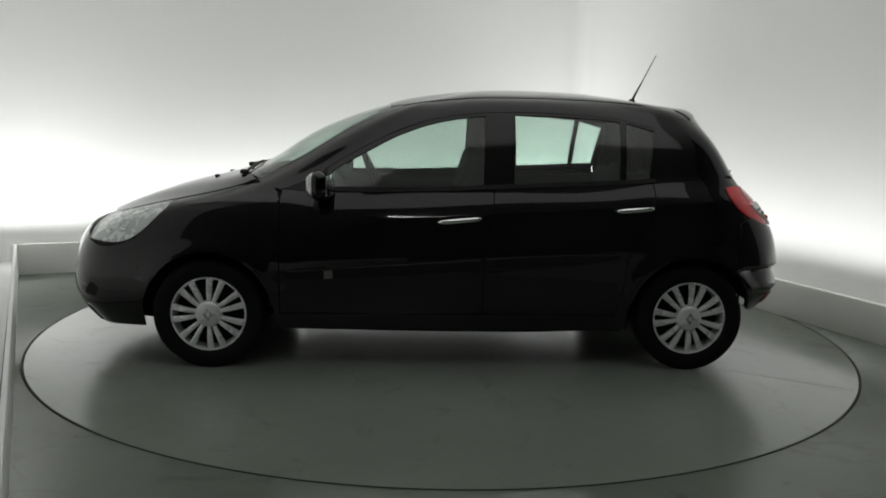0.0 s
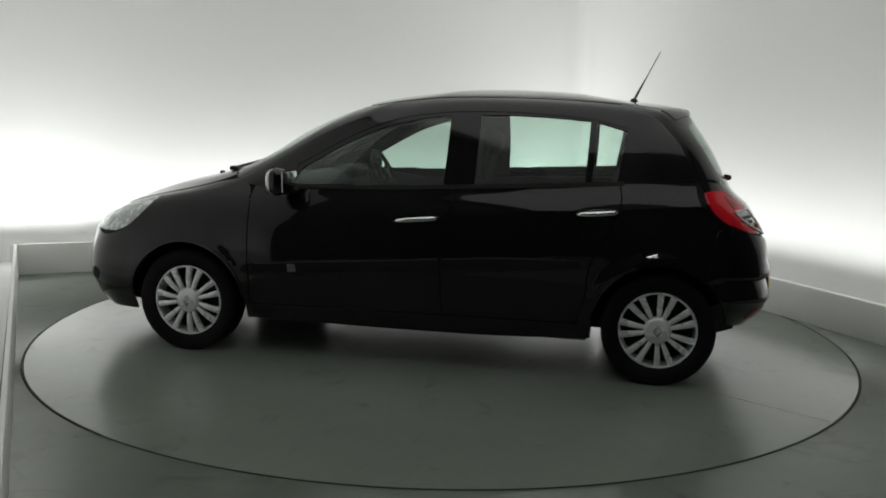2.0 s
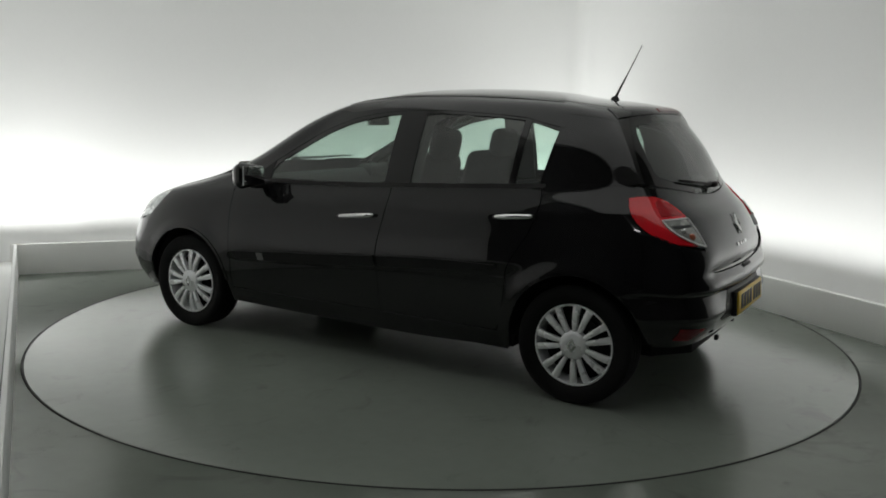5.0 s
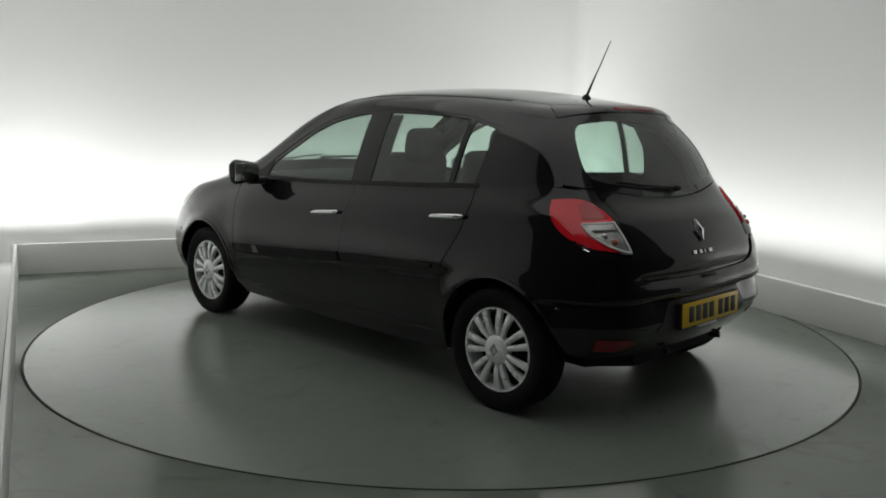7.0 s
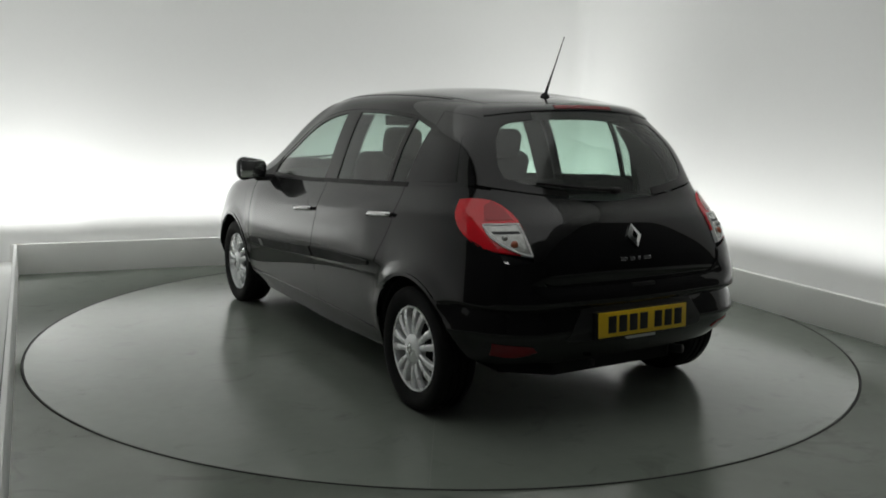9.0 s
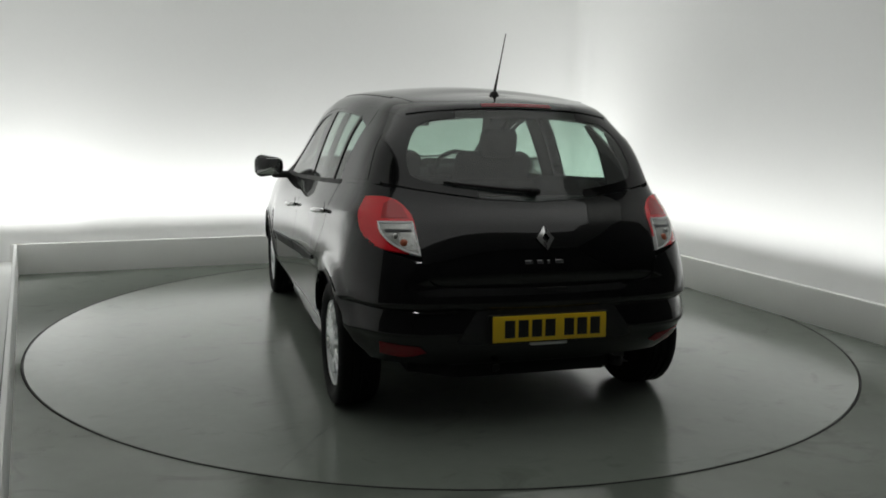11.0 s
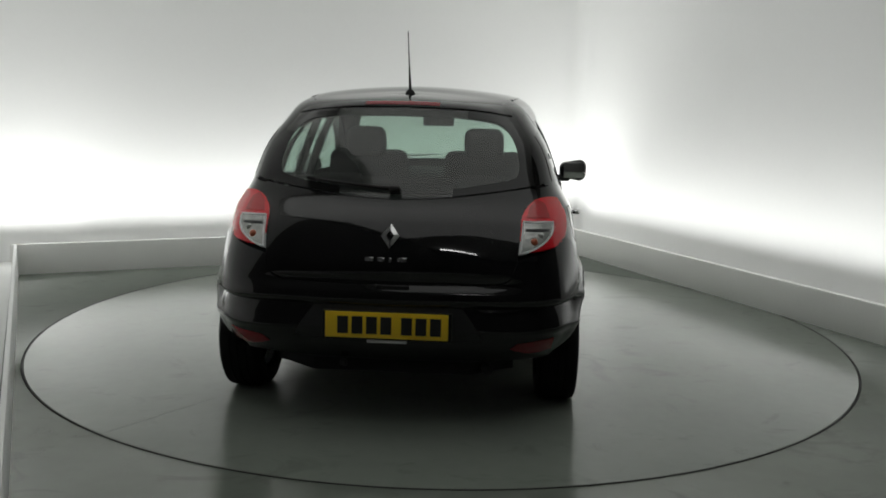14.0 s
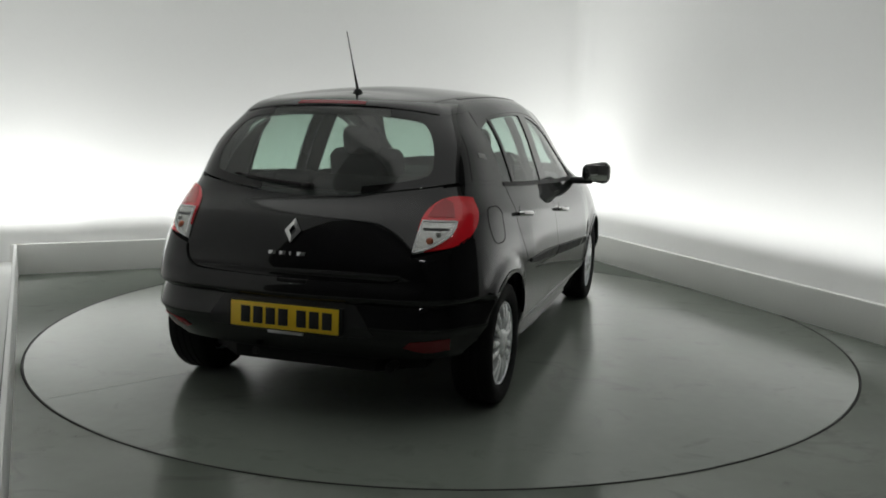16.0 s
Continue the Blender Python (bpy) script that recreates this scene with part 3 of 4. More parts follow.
def lay(bm, off, thick, bulge=None):
    """Lays a flat mesh, drawn in net coordinates, on the skin, and gives it an edge."""
    bm.verts.ensure_lookup_table()
    uv = np.array([v.co[:2] for v in bm.verts])
    p, n = skin(uv[:, 0], uv[:, 1]), skin(uv[:, 0], uv[:, 1], NORMAL)
    n /= np.linalg.norm(n, axis=1, keepdims=True)
    rise = np.full(len(p), off)
    if bulge is not None:
        rise = rise + np.array([bulge(*q) for q in p])
    kept = bm.verts.layers.float_vector.new("skin_normal")
    for v, q, m, r in zip(bm.verts, p, n, rise):
        v.co = q + m * r
        v[kept] = m
    bm.normal_update()
    if sum((f.normal.dot(Vector(n[f.verts[0].index])) for f in bm.faces)) < 0:
        bmesh.ops.reverse_faces(bm, faces=bm.faces)
    rim = [e for e in bm.edges if len(e.link_faces) == 1]
    if thick:
        normals = {v: Vector(n[v.index]) for v in bm.verts}
        down = {}
        for e in rim:
            e.smooth = False
            for v in e.verts:
                if v not in down:
                    down[v] = bm.verts.new(v.co - normals[v] * thick)
        for e in rim:
            lp = e.link_loops[0]
            a, b = lp.vert, lp.link_loop_next.vert
            bm.faces.new((b, a, down[a], down[b]))
    return bm


def band(path, view, width, off=0.0, thick=0.010, step=0.03, closed=False):
    """A strip of the skin along a path; width may be a list, one for each point of the text."""
    pts = text_points(path) if isinstance(path, str) else path
    line = smooth_line(pts, step, closed)
    uv = np.array(on_skin(line, view))
    p = skin(uv[:, 0], uv[:, 1])
    n = skin(uv[:, 0], uv[:, 1], NORMAL)
    n /= np.linalg.norm(n, axis=1, keepdims=True)
    if closed:
        d = np.roll(p, -1, 0) - np.roll(p, 1, 0)
    else:
        d = np.gradient(p, axis=0)
    d /= np.linalg.norm(d, axis=1, keepdims=True)
    s = np.cross(n, d)
    w = np.interp(np.linspace(0, 1, len(p)), np.linspace(0, 1, len(width)), width) if isinstance(width, (list, tuple)) else np.full(len(p), width)
    bm = bmesh.new()
    rows = []
    for q, m, t, x in zip(p, n, s, w):
        rows.append([bm.verts.new(q + t * x / 2 - m * thick), bm.verts.new(q + t * x / 2 + m * off), bm.verts.new(q - t * x / 2 + m * off), bm.verts.new(q - t * x / 2 - m * thick)])
    pairs = list(zip(rows, rows[1:])) + ([(rows[-1], rows[0])] if closed else [])
    for a, b in pairs:
        for k in range(3):
            bm.faces.new((a[k], b[k], b[k + 1], a[k + 1]))
    if not closed:
        bm.faces.new(rows[0])
        bm.faces.new(rows[-1][::-1])
    bmesh.ops.recalc_face_normals(bm, faces=bm.faces)
    return sharpen(bm, 40)


def arc(cx, cz, r, a0, a1, n=14):
    return [(cx + r * math.cos(radians(a0 + (a1 - a0) * k / n)), cz + r * math.sin(radians(a0 + (a1 - a0) * k / n))) for k in range(n + 1)]


# ---- the car ----
AXLE_F, AXLE_R, HUB_Z, TYRE_R = 1.2875, -1.2875, 0.284, 0.287
ARCH = 0.345


def both(name, bm, mat, parent, label=""):
    """A part and its mirror image on the car's other side."""
    other = flipped(bm)
    a = part(name, bm, mat, parent, label)
    b = part(name, other, mat, parent, label)
    return a, b


def arch_points(cx, a0, a1):
    return arc(cx, HUB_Z + 0.005, ARCH, a0, a1)


def build_skin_parts(car):
    g = 0.0025
    # dark inner shell behind all joints; open at the windows and the wheel arches
    bm = bmesh.new()
    st = 2
    us = list(range(U0, U0 + 13 * RES + 1, st))
    vs = list(range(0, NV, st))
    grid = {}
    for u in us:
        for v in vs:
            grid[u, v] = bm.verts.new(SKIN[u, v] - NORMAL[u, v] * 0.014)
    for u in us[:-1]:
        for v in vs[:-1]:
            c = SKIN[u + st // 2, v + st // 2]
            x, y, z = c
            if z > 0.975 and NORMAL[u, v][2] < 0.80 and x < 1.0:
                continue                                   # open above the belt line
            if z > 1.03 and x > 0.35:
                continue
            if min(math.hypot(x - AXLE_F, z - HUB_Z), math.hypot(x - AXLE_R, z - HUB_Z)) < ARCH + 0.03 and y > 0.5:
                continue
            bm.faces.new((grid[u, v], grid[u + st, v], grid[u + st, v + st], grid[u, v + st]))
    bmesh.ops.delete(bm, geom=[v for v in bm.verts if not v.link_faces], context="VERTS")
    bmesh.ops.recalc_face_normals(bm, faces=bm.faces)
    both("inner_shell", bm, LINER, car)

    # side panels
    f_arch = arch_points(AXLE_F, 176, 12)
    r_arch = arch_points(AXLE_R, 176, 14)
    fender = [(.917, .205), (.917, .205)] + [(AXLE_F - ARCH + .002, .205)] * 2 + f_arch[:-3] + [f_arch[-3]] + text_points("1.655,.52! 1.70,.60 1.655,.692! 1.56,.782 1.478,.872! 1.36,.905 1.18,.945 1.03,.975! .95,.955 .917,.90!")
    both("front_wing", panel(fender, "side"), PAINT, car)
    fd = text_points(".91,.30! .91,.60 .91,.90 .905,.945! .66,.935 .30,.945 -.12,.967 -.205,.972! -.20,.85 -.155,.62 -.16,.30! .3,.298!")
    both("front_door", panel(fd, "side"), PAINT, car)
    rd = text_points("-.212,.972! -.70,.998 -1.06,1.017! -1.07,.93 -1.03,.80 -.96,.68") + text_points("-.925,.60 -.91,.45 -.89,.36 -.87,.30! -.5,.30 -.167,.30! -.162,.62 -.207,.85!")
    both("rear_door", panel(rd, "side"), PAINT, car)
    sill = text_points(".94,.205! .94,.29! .3,.292 -.87,.292! -.94,.292! -.94,.215! -.3,.195")
    both("sill", panel(sill, "side"), PAINT, car)
    quarter = [(-.935, .215), (-.935, .215), (-.93, .29), (-.877, .292), (-.877, .292), (-.895, .37), (-.917, .45), (-.932, .60), (-.967, .68), (-1.037, .80), (-1.077, .93), (-1.067, 1.02), (-1.067, 1.02)] + \
        text_points("-1.25,1.03 -1.47,1.045! -1.595,1.025! -1.64,.95 -1.64,.86 -1.63,.77! -1.56,.73 -1.52,.66!") + [(AXLE_R - ARCH * .66, HUB_Z + .005 + ARCH * .75)] * 2 + arch_points(AXLE_R, 125, 14)[1:]
    both("rear_wing", panel(quarter, "side"), PAINT, car)
    # upper frames of the doors, pillars and roof rails
    both("side_frame", panel_uv(side_frame_outline(), 0.001), PAINT, car)
    both("window_surround", band(".70,1.0 .66,1.06 .48,1.16 .30,1.25 .10,1.318 -.16,1.36 -.5,1.368 -.90,1.345 -1.10,1.298", "side", [.05, .036, .026, .026, .028, .030, .030, .030, .034], -0.002), BLACKGLOSS, car)
    both("cant_rail", band("1.06,1.0 .92,1.062 .72,1.165 .50,1.282 .33,1.352 .12,1.395 -.15,1.408 -.5,1.411 -.85,1.398 -1.10,1.37 -1.28,1.34", "side", .085, -0.016, 0.02), LINER, car)
    both("rear_pillar_core", band(".66,1.03 .645,1.13 .60,1.262 .52,1.36", "rear", .13, -0.014, 0.02), LINER, car)
    part("rear_header", mirrored_panel("0,1.36! .25,1.353 .44,1.335 .50,1.30! .52,1.36! .45,1.415! .25,1.425 0,1.428!", "rear", -0.016, 0.02), LINER, car)
    part("screen_header", mirrored_panel(".45,0! .43,.30 .41,.47! .25,.50! .20,.30 .20,0!", "top", -0.016, 0.01), LINER, car)
    both("screen_edge", band("1.06,.675 .87,.635 .70,.605 .45,.53 .32,.475", "top", .05, -0.012, 0.012), LINER, car)
    both("belt_strip", band(".80,.952 .5,.953 .1,.962 -.2,.978 -.7,1.003 -1.08,1.024", "side", .022, 0.004, 0.008), PLASTIC, car)
    both("pillar_b", panel("-.152,.97! -.315,.98! -.322,1.20 -.325,1.36! -.165,1.36! -.16,1.20", "side", -0.002), BLACKGLOSS, car)
    both("window_bar", panel("-.885,1.0! -.918,1.0! -.928,1.2 -.935,1.35! -.902,1.35! -.895,1.2", "side", -0.001), BLACKGLOSS, car)
    both("pillar_c", panel("-1.045,1.018! -1.25,1.032 -1.50,1.048! -1.46,1.18 -1.372,1.33! -1.29,1.372 -1.07,1.39! -1.09,1.31 -1.075,1.2", "side", 0.0), PAINT, car)
    both("quarter_trim", panel("-1.18,1.045! -1.42,1.06! -1.375,1.18 -1.335,1.26! -1.20,1.28! -1.18,1.16", "side", 0.002, 0.004), BLACKGLOSS, car)
    both("mirror_base", panel(".67,.945! .90,.945! .80,1.005 .67,1.07!", "side", 0.0), PLASTIC, car)
    # glass
    both("front_side_glass", panel(".68,.94! .30,.95 -.16,.972! -.17,1.2 -.175,1.37! .10,1.33 .30,1.262 .48,1.172 .68,1.06!", "side", -0.007, 0.004), GLASS, car, "green-tinted side window glass")
    both("rear_side_glass", panel("-.30,.98! -.895,1.012! -.91,1.2 -.915,1.355! -.60,1.375 -.31,1.375! -.31,1.2", "side", -0.007, 0.004), GLASS, car, "green-tinted side window glass")
    both("quarter_glass", panel("-.905,1.012! -1.06,1.022! -1.085,1.15 -1.10,1.31! -.925,1.355! -.92,1.2", "side", -0.007, 0.004), GLASS, car, "small fixed quarter window glass")
    part("windscreen", mirrored_panel("1.19,0! 1.165,.42 1.11,.55 1.045,.66! .87,.625 .70,.595 .45,.52 .34,.47! .365,.30 .375,0!", "top", -0.003, 0.004), GLASS, car, "green-tinted windscreen")
    rg = "0,.985! .24,.998 .48,1.028 .65,1.054! .632,1.15 .59,1.262 .51,1.352! .255,1.374 0,1.380!"
    part("rear_window", mirrored_panel(rg, "rear", -0.002, 0.004), REARGLASS, car, "tinted rear window glass")
    both("rear_window_border", panel(".65,1.054! .632,1.15 .59,1.262 .51,1.352! .30,1.370! .30,1.338! .44,1.315 .505,1.25 .54,1.15 .53,1.085 .44,1.058 .25,1.03! .25,.999! .48,1.028", "rear", 0.0005, 0.003), BLACKGLOSS, car)
    # roof, bonnet, bumpers, tailgate
    part("roof", mirrored_panel(".365,0! .355,.30 .33,.455 .26,.495! .05,.52 -.35,.525 -.72,.515 -1.05,.485 -1.20,.455 -1.30,.42! -1.37,.25 -1.395,0!", "top", 0.002), PAINT, car)
    both("roof_ditch", band(".28,.505 .05,.535 -.35,.54 -.72,.53 -1.05,.50", "top", .014, 0.0035, 0.004), BLACKGLOSS, car)
    part("spoiler", mirrored_panel("0,1.385! .245,1.378 .40,1.364 .50,1.348! .46,1.398 .40,1.405! .25,1.408 0,1.412!", "rear", 0.006, 0.012), PAINT, car)
    part("bonnet", mirrored_panel("1.94,0! 1.91,.33 1.82,.52 1.68,.60 1.54,.645! 1.36,.672 1.18,.685 1.06,.672! 1.11,.56 1.165,.42 1.195,0!", "top", 0.003), PAINT, car)
    part("front_bumper", mirrored_panel_uv(nose_outline()), PAINT, car)
    tg = "0,.978! .24,.991 .48,1.021 .60,1.037! .603,1.00 .566,.951 .552,.875 .54,.754 .53,.70 .50,.665 .44,.648 .25,.64 0,.638!"
    part("tailgate", mirrored_panel(tg, "rear", 0.001), PAINT, car)


def mirrored_panel(outline, view, off=0.0, thick=0.012):
    """A panel across the car's middle, from its left half's outline (first and last points lie in the middle)."""
    bm = panel(outline, view, off, 0)
    return join_half(bm, thick)


def mirrored_panel_uv(uv, off=0.0, thick=0.012):
    return join_half(panel_uv(uv, off, 0), thick)


def join_half(bm, thick):
    kept = bm.verts.layers.float_vector.get("skin_normal")
    for v in bm.verts:
        if abs(v.co.y) < 0.012:
            v.co.y = 0.0
            if kept is not None:
                v[kept] = v[kept] * Vector((1, 0, 1))
    other = flipped(bm)
    me = bpy.data.meshes.new("half")
    other.to_mesh(me)
    other.free()
    bm.from_mesh(me)
    bpy.data.meshes.remove(me)
    bmesh.ops.remove_doubles(bm, verts=bm.verts, dist=0.0008)
    bmesh.ops.recalc_face_normals(bm, faces=bm.faces)
    if sum((f.calc_center_median() - Vector((-.1, 0, .6))).dot(f.normal) for f in bm.faces) < 0:
        bmesh.ops.reverse_faces(bm, faces=bm.faces)
    bm.normal_update()
    if thick:
        normals = {v: v.normal.copy() for v in bm.verts}
        rim = [e for e in bm.edges if len(e.link_faces) == 1]
        down = {}
        for e in rim:
            e.smooth = False
            for v in e.verts:
                if v not in down:
                    down[v] = bm.verts.new(v.co - normals[v] * thick)
        for e in rim:
            lp = e.link_loops[0]
            a, b = lp.vert, lp.link_loop_next.vert
            bm.faces.new((b, a, down[a], down[b]))
    return bm


def side_frame_outline():
    """Front pillar, the frames over the doors and the roof's edge, down to the window openings."""
    top = "1.05,.668 .87,.632 .70,.602 .45,.527 .345,.480! .26,.500 .05,.525 -.35,.530 -.72,.520 -1.05,.490 -1.20,.460 -1.285,.432"
    low = "-1.368,1.325! -1.28,1.350 -1.11,1.368! -1.115,1.298! -1.0,1.322 -.9,1.346 -.5,1.371 -.16,1.366 .10,1.330 .30,1.266 .48,1.176 .67,1.066! .76,1.00! .915,.945! 1.02,.972"
    return on_skin(smooth_line(text_points(top), .03, False), "top") + on_skin(smooth_line(text_points(low), .03, False), "side")


def nose_outline():
    side = [(1.72, .205), (1.635, .205), (1.635, .205)] + [p for p in arch_points(AXLE_F, 2, 38)][::2] + text_points("1.647,.52! 1.693,.60 1.648,.690!")
    uv = [(0, 0.02), (0, 0.02), (1.5, 0.02)] + on_skin(smooth_line(side, .03, False), "side")
    uv += on_skin(smooth_line(text_points("1.648,.690! 1.76,.645 1.87,.626 1.965,.645"), .03, False), "side")[1:]
    uv += on_skin(smooth_line(text_points(".50,.69 .33,.72 0,.735"), .04, False), "front")
    return uv


def tail_outline():
    side = [(-1.69, .312)] + [(AXLE_R - ARCH - .001, .325)] * 2 + arch_points(AXLE_R, 173, 130) + text_points("-1.526,.66! -1.542,.74 -1.552,.80!")
    uv = [(13, 0.02), (12, 0.02)] + on_skin(smooth_line(side, .03, False), "side")
    uv += on_skin(smooth_line(text_points(".735,.83 .68,.785 .54,.748! .525,.69 .495,.655 .44,.640 .25,.634 0,.632"), .03, False), "rear")
    return uv


def build_wheel(car, m):
    """One wheel: tyre, rim with a silver trim of paired spokes, and a hub cap. Its outer face looks along +y."""
    w = new("wheel")
    w.parent = car
    w.matrix_basis = m
    r = TYRE_R
    part("tyre", lathe([(.198, -.09), (.235, -.095), (.268, -.092), (r - .008, -.078), (r, -.06), (r, -.042), (r - .006, -.041), (r - .006, -.033), (r, -.032), (r, -.006), (r - .006, -.005), (r - .006, .005), (r, .006), (r, .032), (r - .006, .033), (r - .006, .041), (r, .042), (r, .076), (r - .004, .086), (.268, .094), (.24, .096), (.21, .086), (.199, .076), (.199, .0)], 64), RUBBER, w)
    part("rim", lathe([(.200, .072), (.197, .080), (.190, .080), (.186, .070), (.184, .0), (.184, -.07)], 64), SILVER, w)
    part("brake_disc", lathe([(.02, .012), (.13, .012), (.13, .0), (.182, -.01), (.182, -.03)], 40), LINER, w)
    for k in range(7):
        for s in (-1, 1):
            bm = bmesh.new()
            a = 2 * math.pi * (k + .25 * s * .82) / 7
            ring = []
            for rr, wd, o in ((.060, .0095, .080), (.10, .0122, .087), (.15, .0150, .085), (.189, .0175, .076)):
                ring.append([bm.verts.new((rr, o - .022, -wd)), bm.verts.new((rr, o - .004, -wd)), bm.verts.new((rr, o, -wd * .55)), bm.verts.new((rr, o, wd * .55)), bm.verts.new((rr, o - .004, wd)), bm.verts.new((rr, o - .022, wd))])
            for p, q in zip(ring, ring[1:]):
                for i in range(5):
                    bm.faces.new((p[i], p[i + 1], q[i + 1], q[i]))
            bmesh.ops.recalc_face_normals(bm, faces=bm.faces)
            bmesh.ops.rotate(bm, cent=(0, 0, 0), matrix=Matrix.Rotation(a, 3, "Y"), verts=bm.verts)
            part("spoke", sharpen(bm, 50), SILVER, w)
    cap = part("hub_cap", lathe([(.0, .094), (.03, .0935), (.052, .091), (.066, .084), (.070, .074), (.070, .05)], 40), SILVER, w)
    part("emblem", diamond(.026, .034, .003, (0, .0955, 0), "Y"), CHROME, cap)
    return w


def diamond(w, h, t, centre, axis):
    """An open lozenge, plain, standing off a face."""
    bm = bmesh.new()
    outer = [(0, h), (w, 0), (0, -h), (-w, 0)]
    inner = [(0, h * .45), (w * .42, 0), (0, -h * .45), (-w * .42, 0)]
    vs = []
    for ring, e in ((outer, 0), (outer, t * .6), (inner, t), (inner, 0)):
        vs.append([bm.verts.new((a, e, b) if axis == "Y" else (-e, a, b)) for a, b in ring])
    for p, q in zip(vs, vs[1:]):
        for k in range(4):
            bm.faces.new((p[k], p[(k + 1) % 4], q[(k + 1) % 4], q[k]))
    bmesh.ops.recalc_face_normals(bm, faces=bm.faces)
    bmesh.ops.translate(bm, vec=centre, verts=bm.verts)
    return sharpen(bm, 20)


def skin_at(u, v):
    """Place and outward normal on the skin."""
    n = Vector(skin([u], [v], NORMAL)[0]).normalized()
    return Vector(skin([u], [v])[0]), n


def soft_block(size, centre, bevel, turn=None, bend=0.0):
    """A padded block with well-rounded edges."""
    bm = block(size, (0, 0, 0), bevel, None, 4)
    if bend:
        for v in bm.verts:
            v.co.x += bend * (v.co.y / size[1]) ** 2 * 4
    if turn is not None:
        bmesh.ops.transform(bm, matrix=turn, verts=bm.verts)
    bmesh.ops.translate(bm, vec=centre, verts=bm.verts)
    return bm


def build_bumper(car):
    base = part("rear_bumper", mirrored_panel_uv(tail_outline(), 0.010), PAINT, car, "black rear bumper with a recessed band")
    part("plate_bed", mirrored_panel("0,.556! .29,.552 .315,.54 .40,.42 .37,.408! 0,.405!", "rear", 0.0125, 0.004), PLATEBED, base)
    both("reflector", panel(".70,.415! .55,.40 .52,.375! .60,.352 .69,.36!", "rear", 0.014, 0.004), DEEPRED, base, "dark red reflector")
    part("latch_cover", block((.016, .17, .014), (-1.890, 0, .400), .003), SATIN, base)
    part("tow_cover", block((.02, .03, .03), (-1.80, .20, .275), .006), PLASTIC, base)
    part("exhaust_pipe", tube([(-1.5, -.42, .235), (-1.70, -.42, .24), (-1.74, -.43, .245)], .022, 14), PLASTIC, car)


def build_lights(car):
    # tail lamps wrap round the corner: red lens, clear lower lens with a reflector behind it
    red = "-1.495,.735,1.005! -1.60,.65,1.015 -1.645,.605,1.0 -1.70,.566,.951 -1.745,.554,.875 -1.765,.538,.757! -1.72,.63,.770 -1.665,.70,.795 -1.60,.74,.835 -1.54,.755,.885 -1.505,.75,.94"
    left, right = both("tail_lamp", panel(red, "near", 0.010, 0.018, 6), RED, car, "red tail lamp with a clear lower lens")
    clear = ".685,.890! .559,.895! .553,.83 .547,.772! .60,.787 .65,.815 .68,.85"
    a = panel(clear, "rear", 0.0125, 0.003, 8)
    b = flipped(a)
    for lamp, bm in ((left, a), (right, b)):
        part("reflector_bowl", bm, REFLECTOR, lamp, "silvery reflector")
    a = panel(".672,.908! .572,.912! .585,.955 .615,.985! .650,.965", "rear", 0.0125, 0.003, 8)
    b = flipped(a)
    for lamp, bm in ((left, a), (right, b)):
        part("inner_lens", bm, MIDRED, lamp, "darker red inner lens")
    a = panel(".668,.864! .570,.868! .569,.859! .664,.855!", "rear", 0.0145, 0.002, 8)
    b = flipped(a)
    for lamp, bm in ((left, a), (right, b)):
        part("lamp_divider", bm, TRIMGREY, lamp)
    a = band(clear, "rear", .008, 0.016, 0.006, .015, True)
    b = flipped(a)
    for lamp, bm in ((left, a), (right, b)):
        part("lens_rim", bm, WHITERIM, lamp)
    for y, z, r, mat in ((.632, .842, .013, REFLECTOR), (.605, .818, .016, BULB)):
        uv = on_skin([(y, z)], "rear")[0]
        p, n = skin_at(*uv)
        for lamp, s in ((left, 1), (right, -1)):
            bm = lathe([(0, .024), (r * .5, .023), (r * .85, .019), (r, .012)], 20, "Z")
            q = Vector((n.x, n.y * s, n.z)).to_track_quat("Z", "Y").to_matrix().to_4x4()
            bmesh.ops.transform(bm, matrix=Matrix.Translation((p.x, p.y * s, p.z)) @ q, verts=bm.verts)
            part("bulb", bm, mat, lamp)
    part("brake_light", mirrored_panel("0,1.402! .10,1.401 .17,1.398! .17,1.385! .10,1.387 0,1.388!", "rear", 0.009, 0.006), DEEPRED, car, "dark red high-level brake light")
    # head lamps
    out = "1.972,.650! 1.93,.735 1.83,.812 1.70,.865 1.60,.885 1.485,.872! 1.565,.785 1.66,.695 1.77,.652"
    left, right = both("head_lamp", panel(out, "side", 0.001, 0.004, 6), LENS, car, "clear head lamp with silvery reflectors")
    a = panel("1.965,.655! 1.922,.733 1.825,.806 1.70,.858 1.60,.878 1.495,.868! 1.57,.787 1.663,.702 1.77,.658", "side", -0.009, 0.003, 6)
    b = flipped(a)
    for lamp, bm in ((left, a), (right, b)):
        part("lamp_bowl", bm, HEADBOWL, lamp)
    for x, z, r in ((1.74, .745, .030), (1.83, .715, .030), (1.62, .83, .024)):
        p, n = skin_at(*on_skin([(x, z)], "side")[0])
        for lamp, s in ((left, 1), (right, -1)):
            bm = lathe([(0, -.012), (r * .6, -.010), (r * .9, -.004), (r, -.006), (r, -.02)], 24, "Z")
            q = Vector((n.x, n.y * s, n.z)).to_track_quat("Z", "Y").to_matrix().to_4x4()
            bmesh.ops.transform(bm, matrix=Matrix.Translation((p.x, p.y * s, p.z)) @ q, verts=bm.verts)
            part("projector", bm, CHROME, lamp)


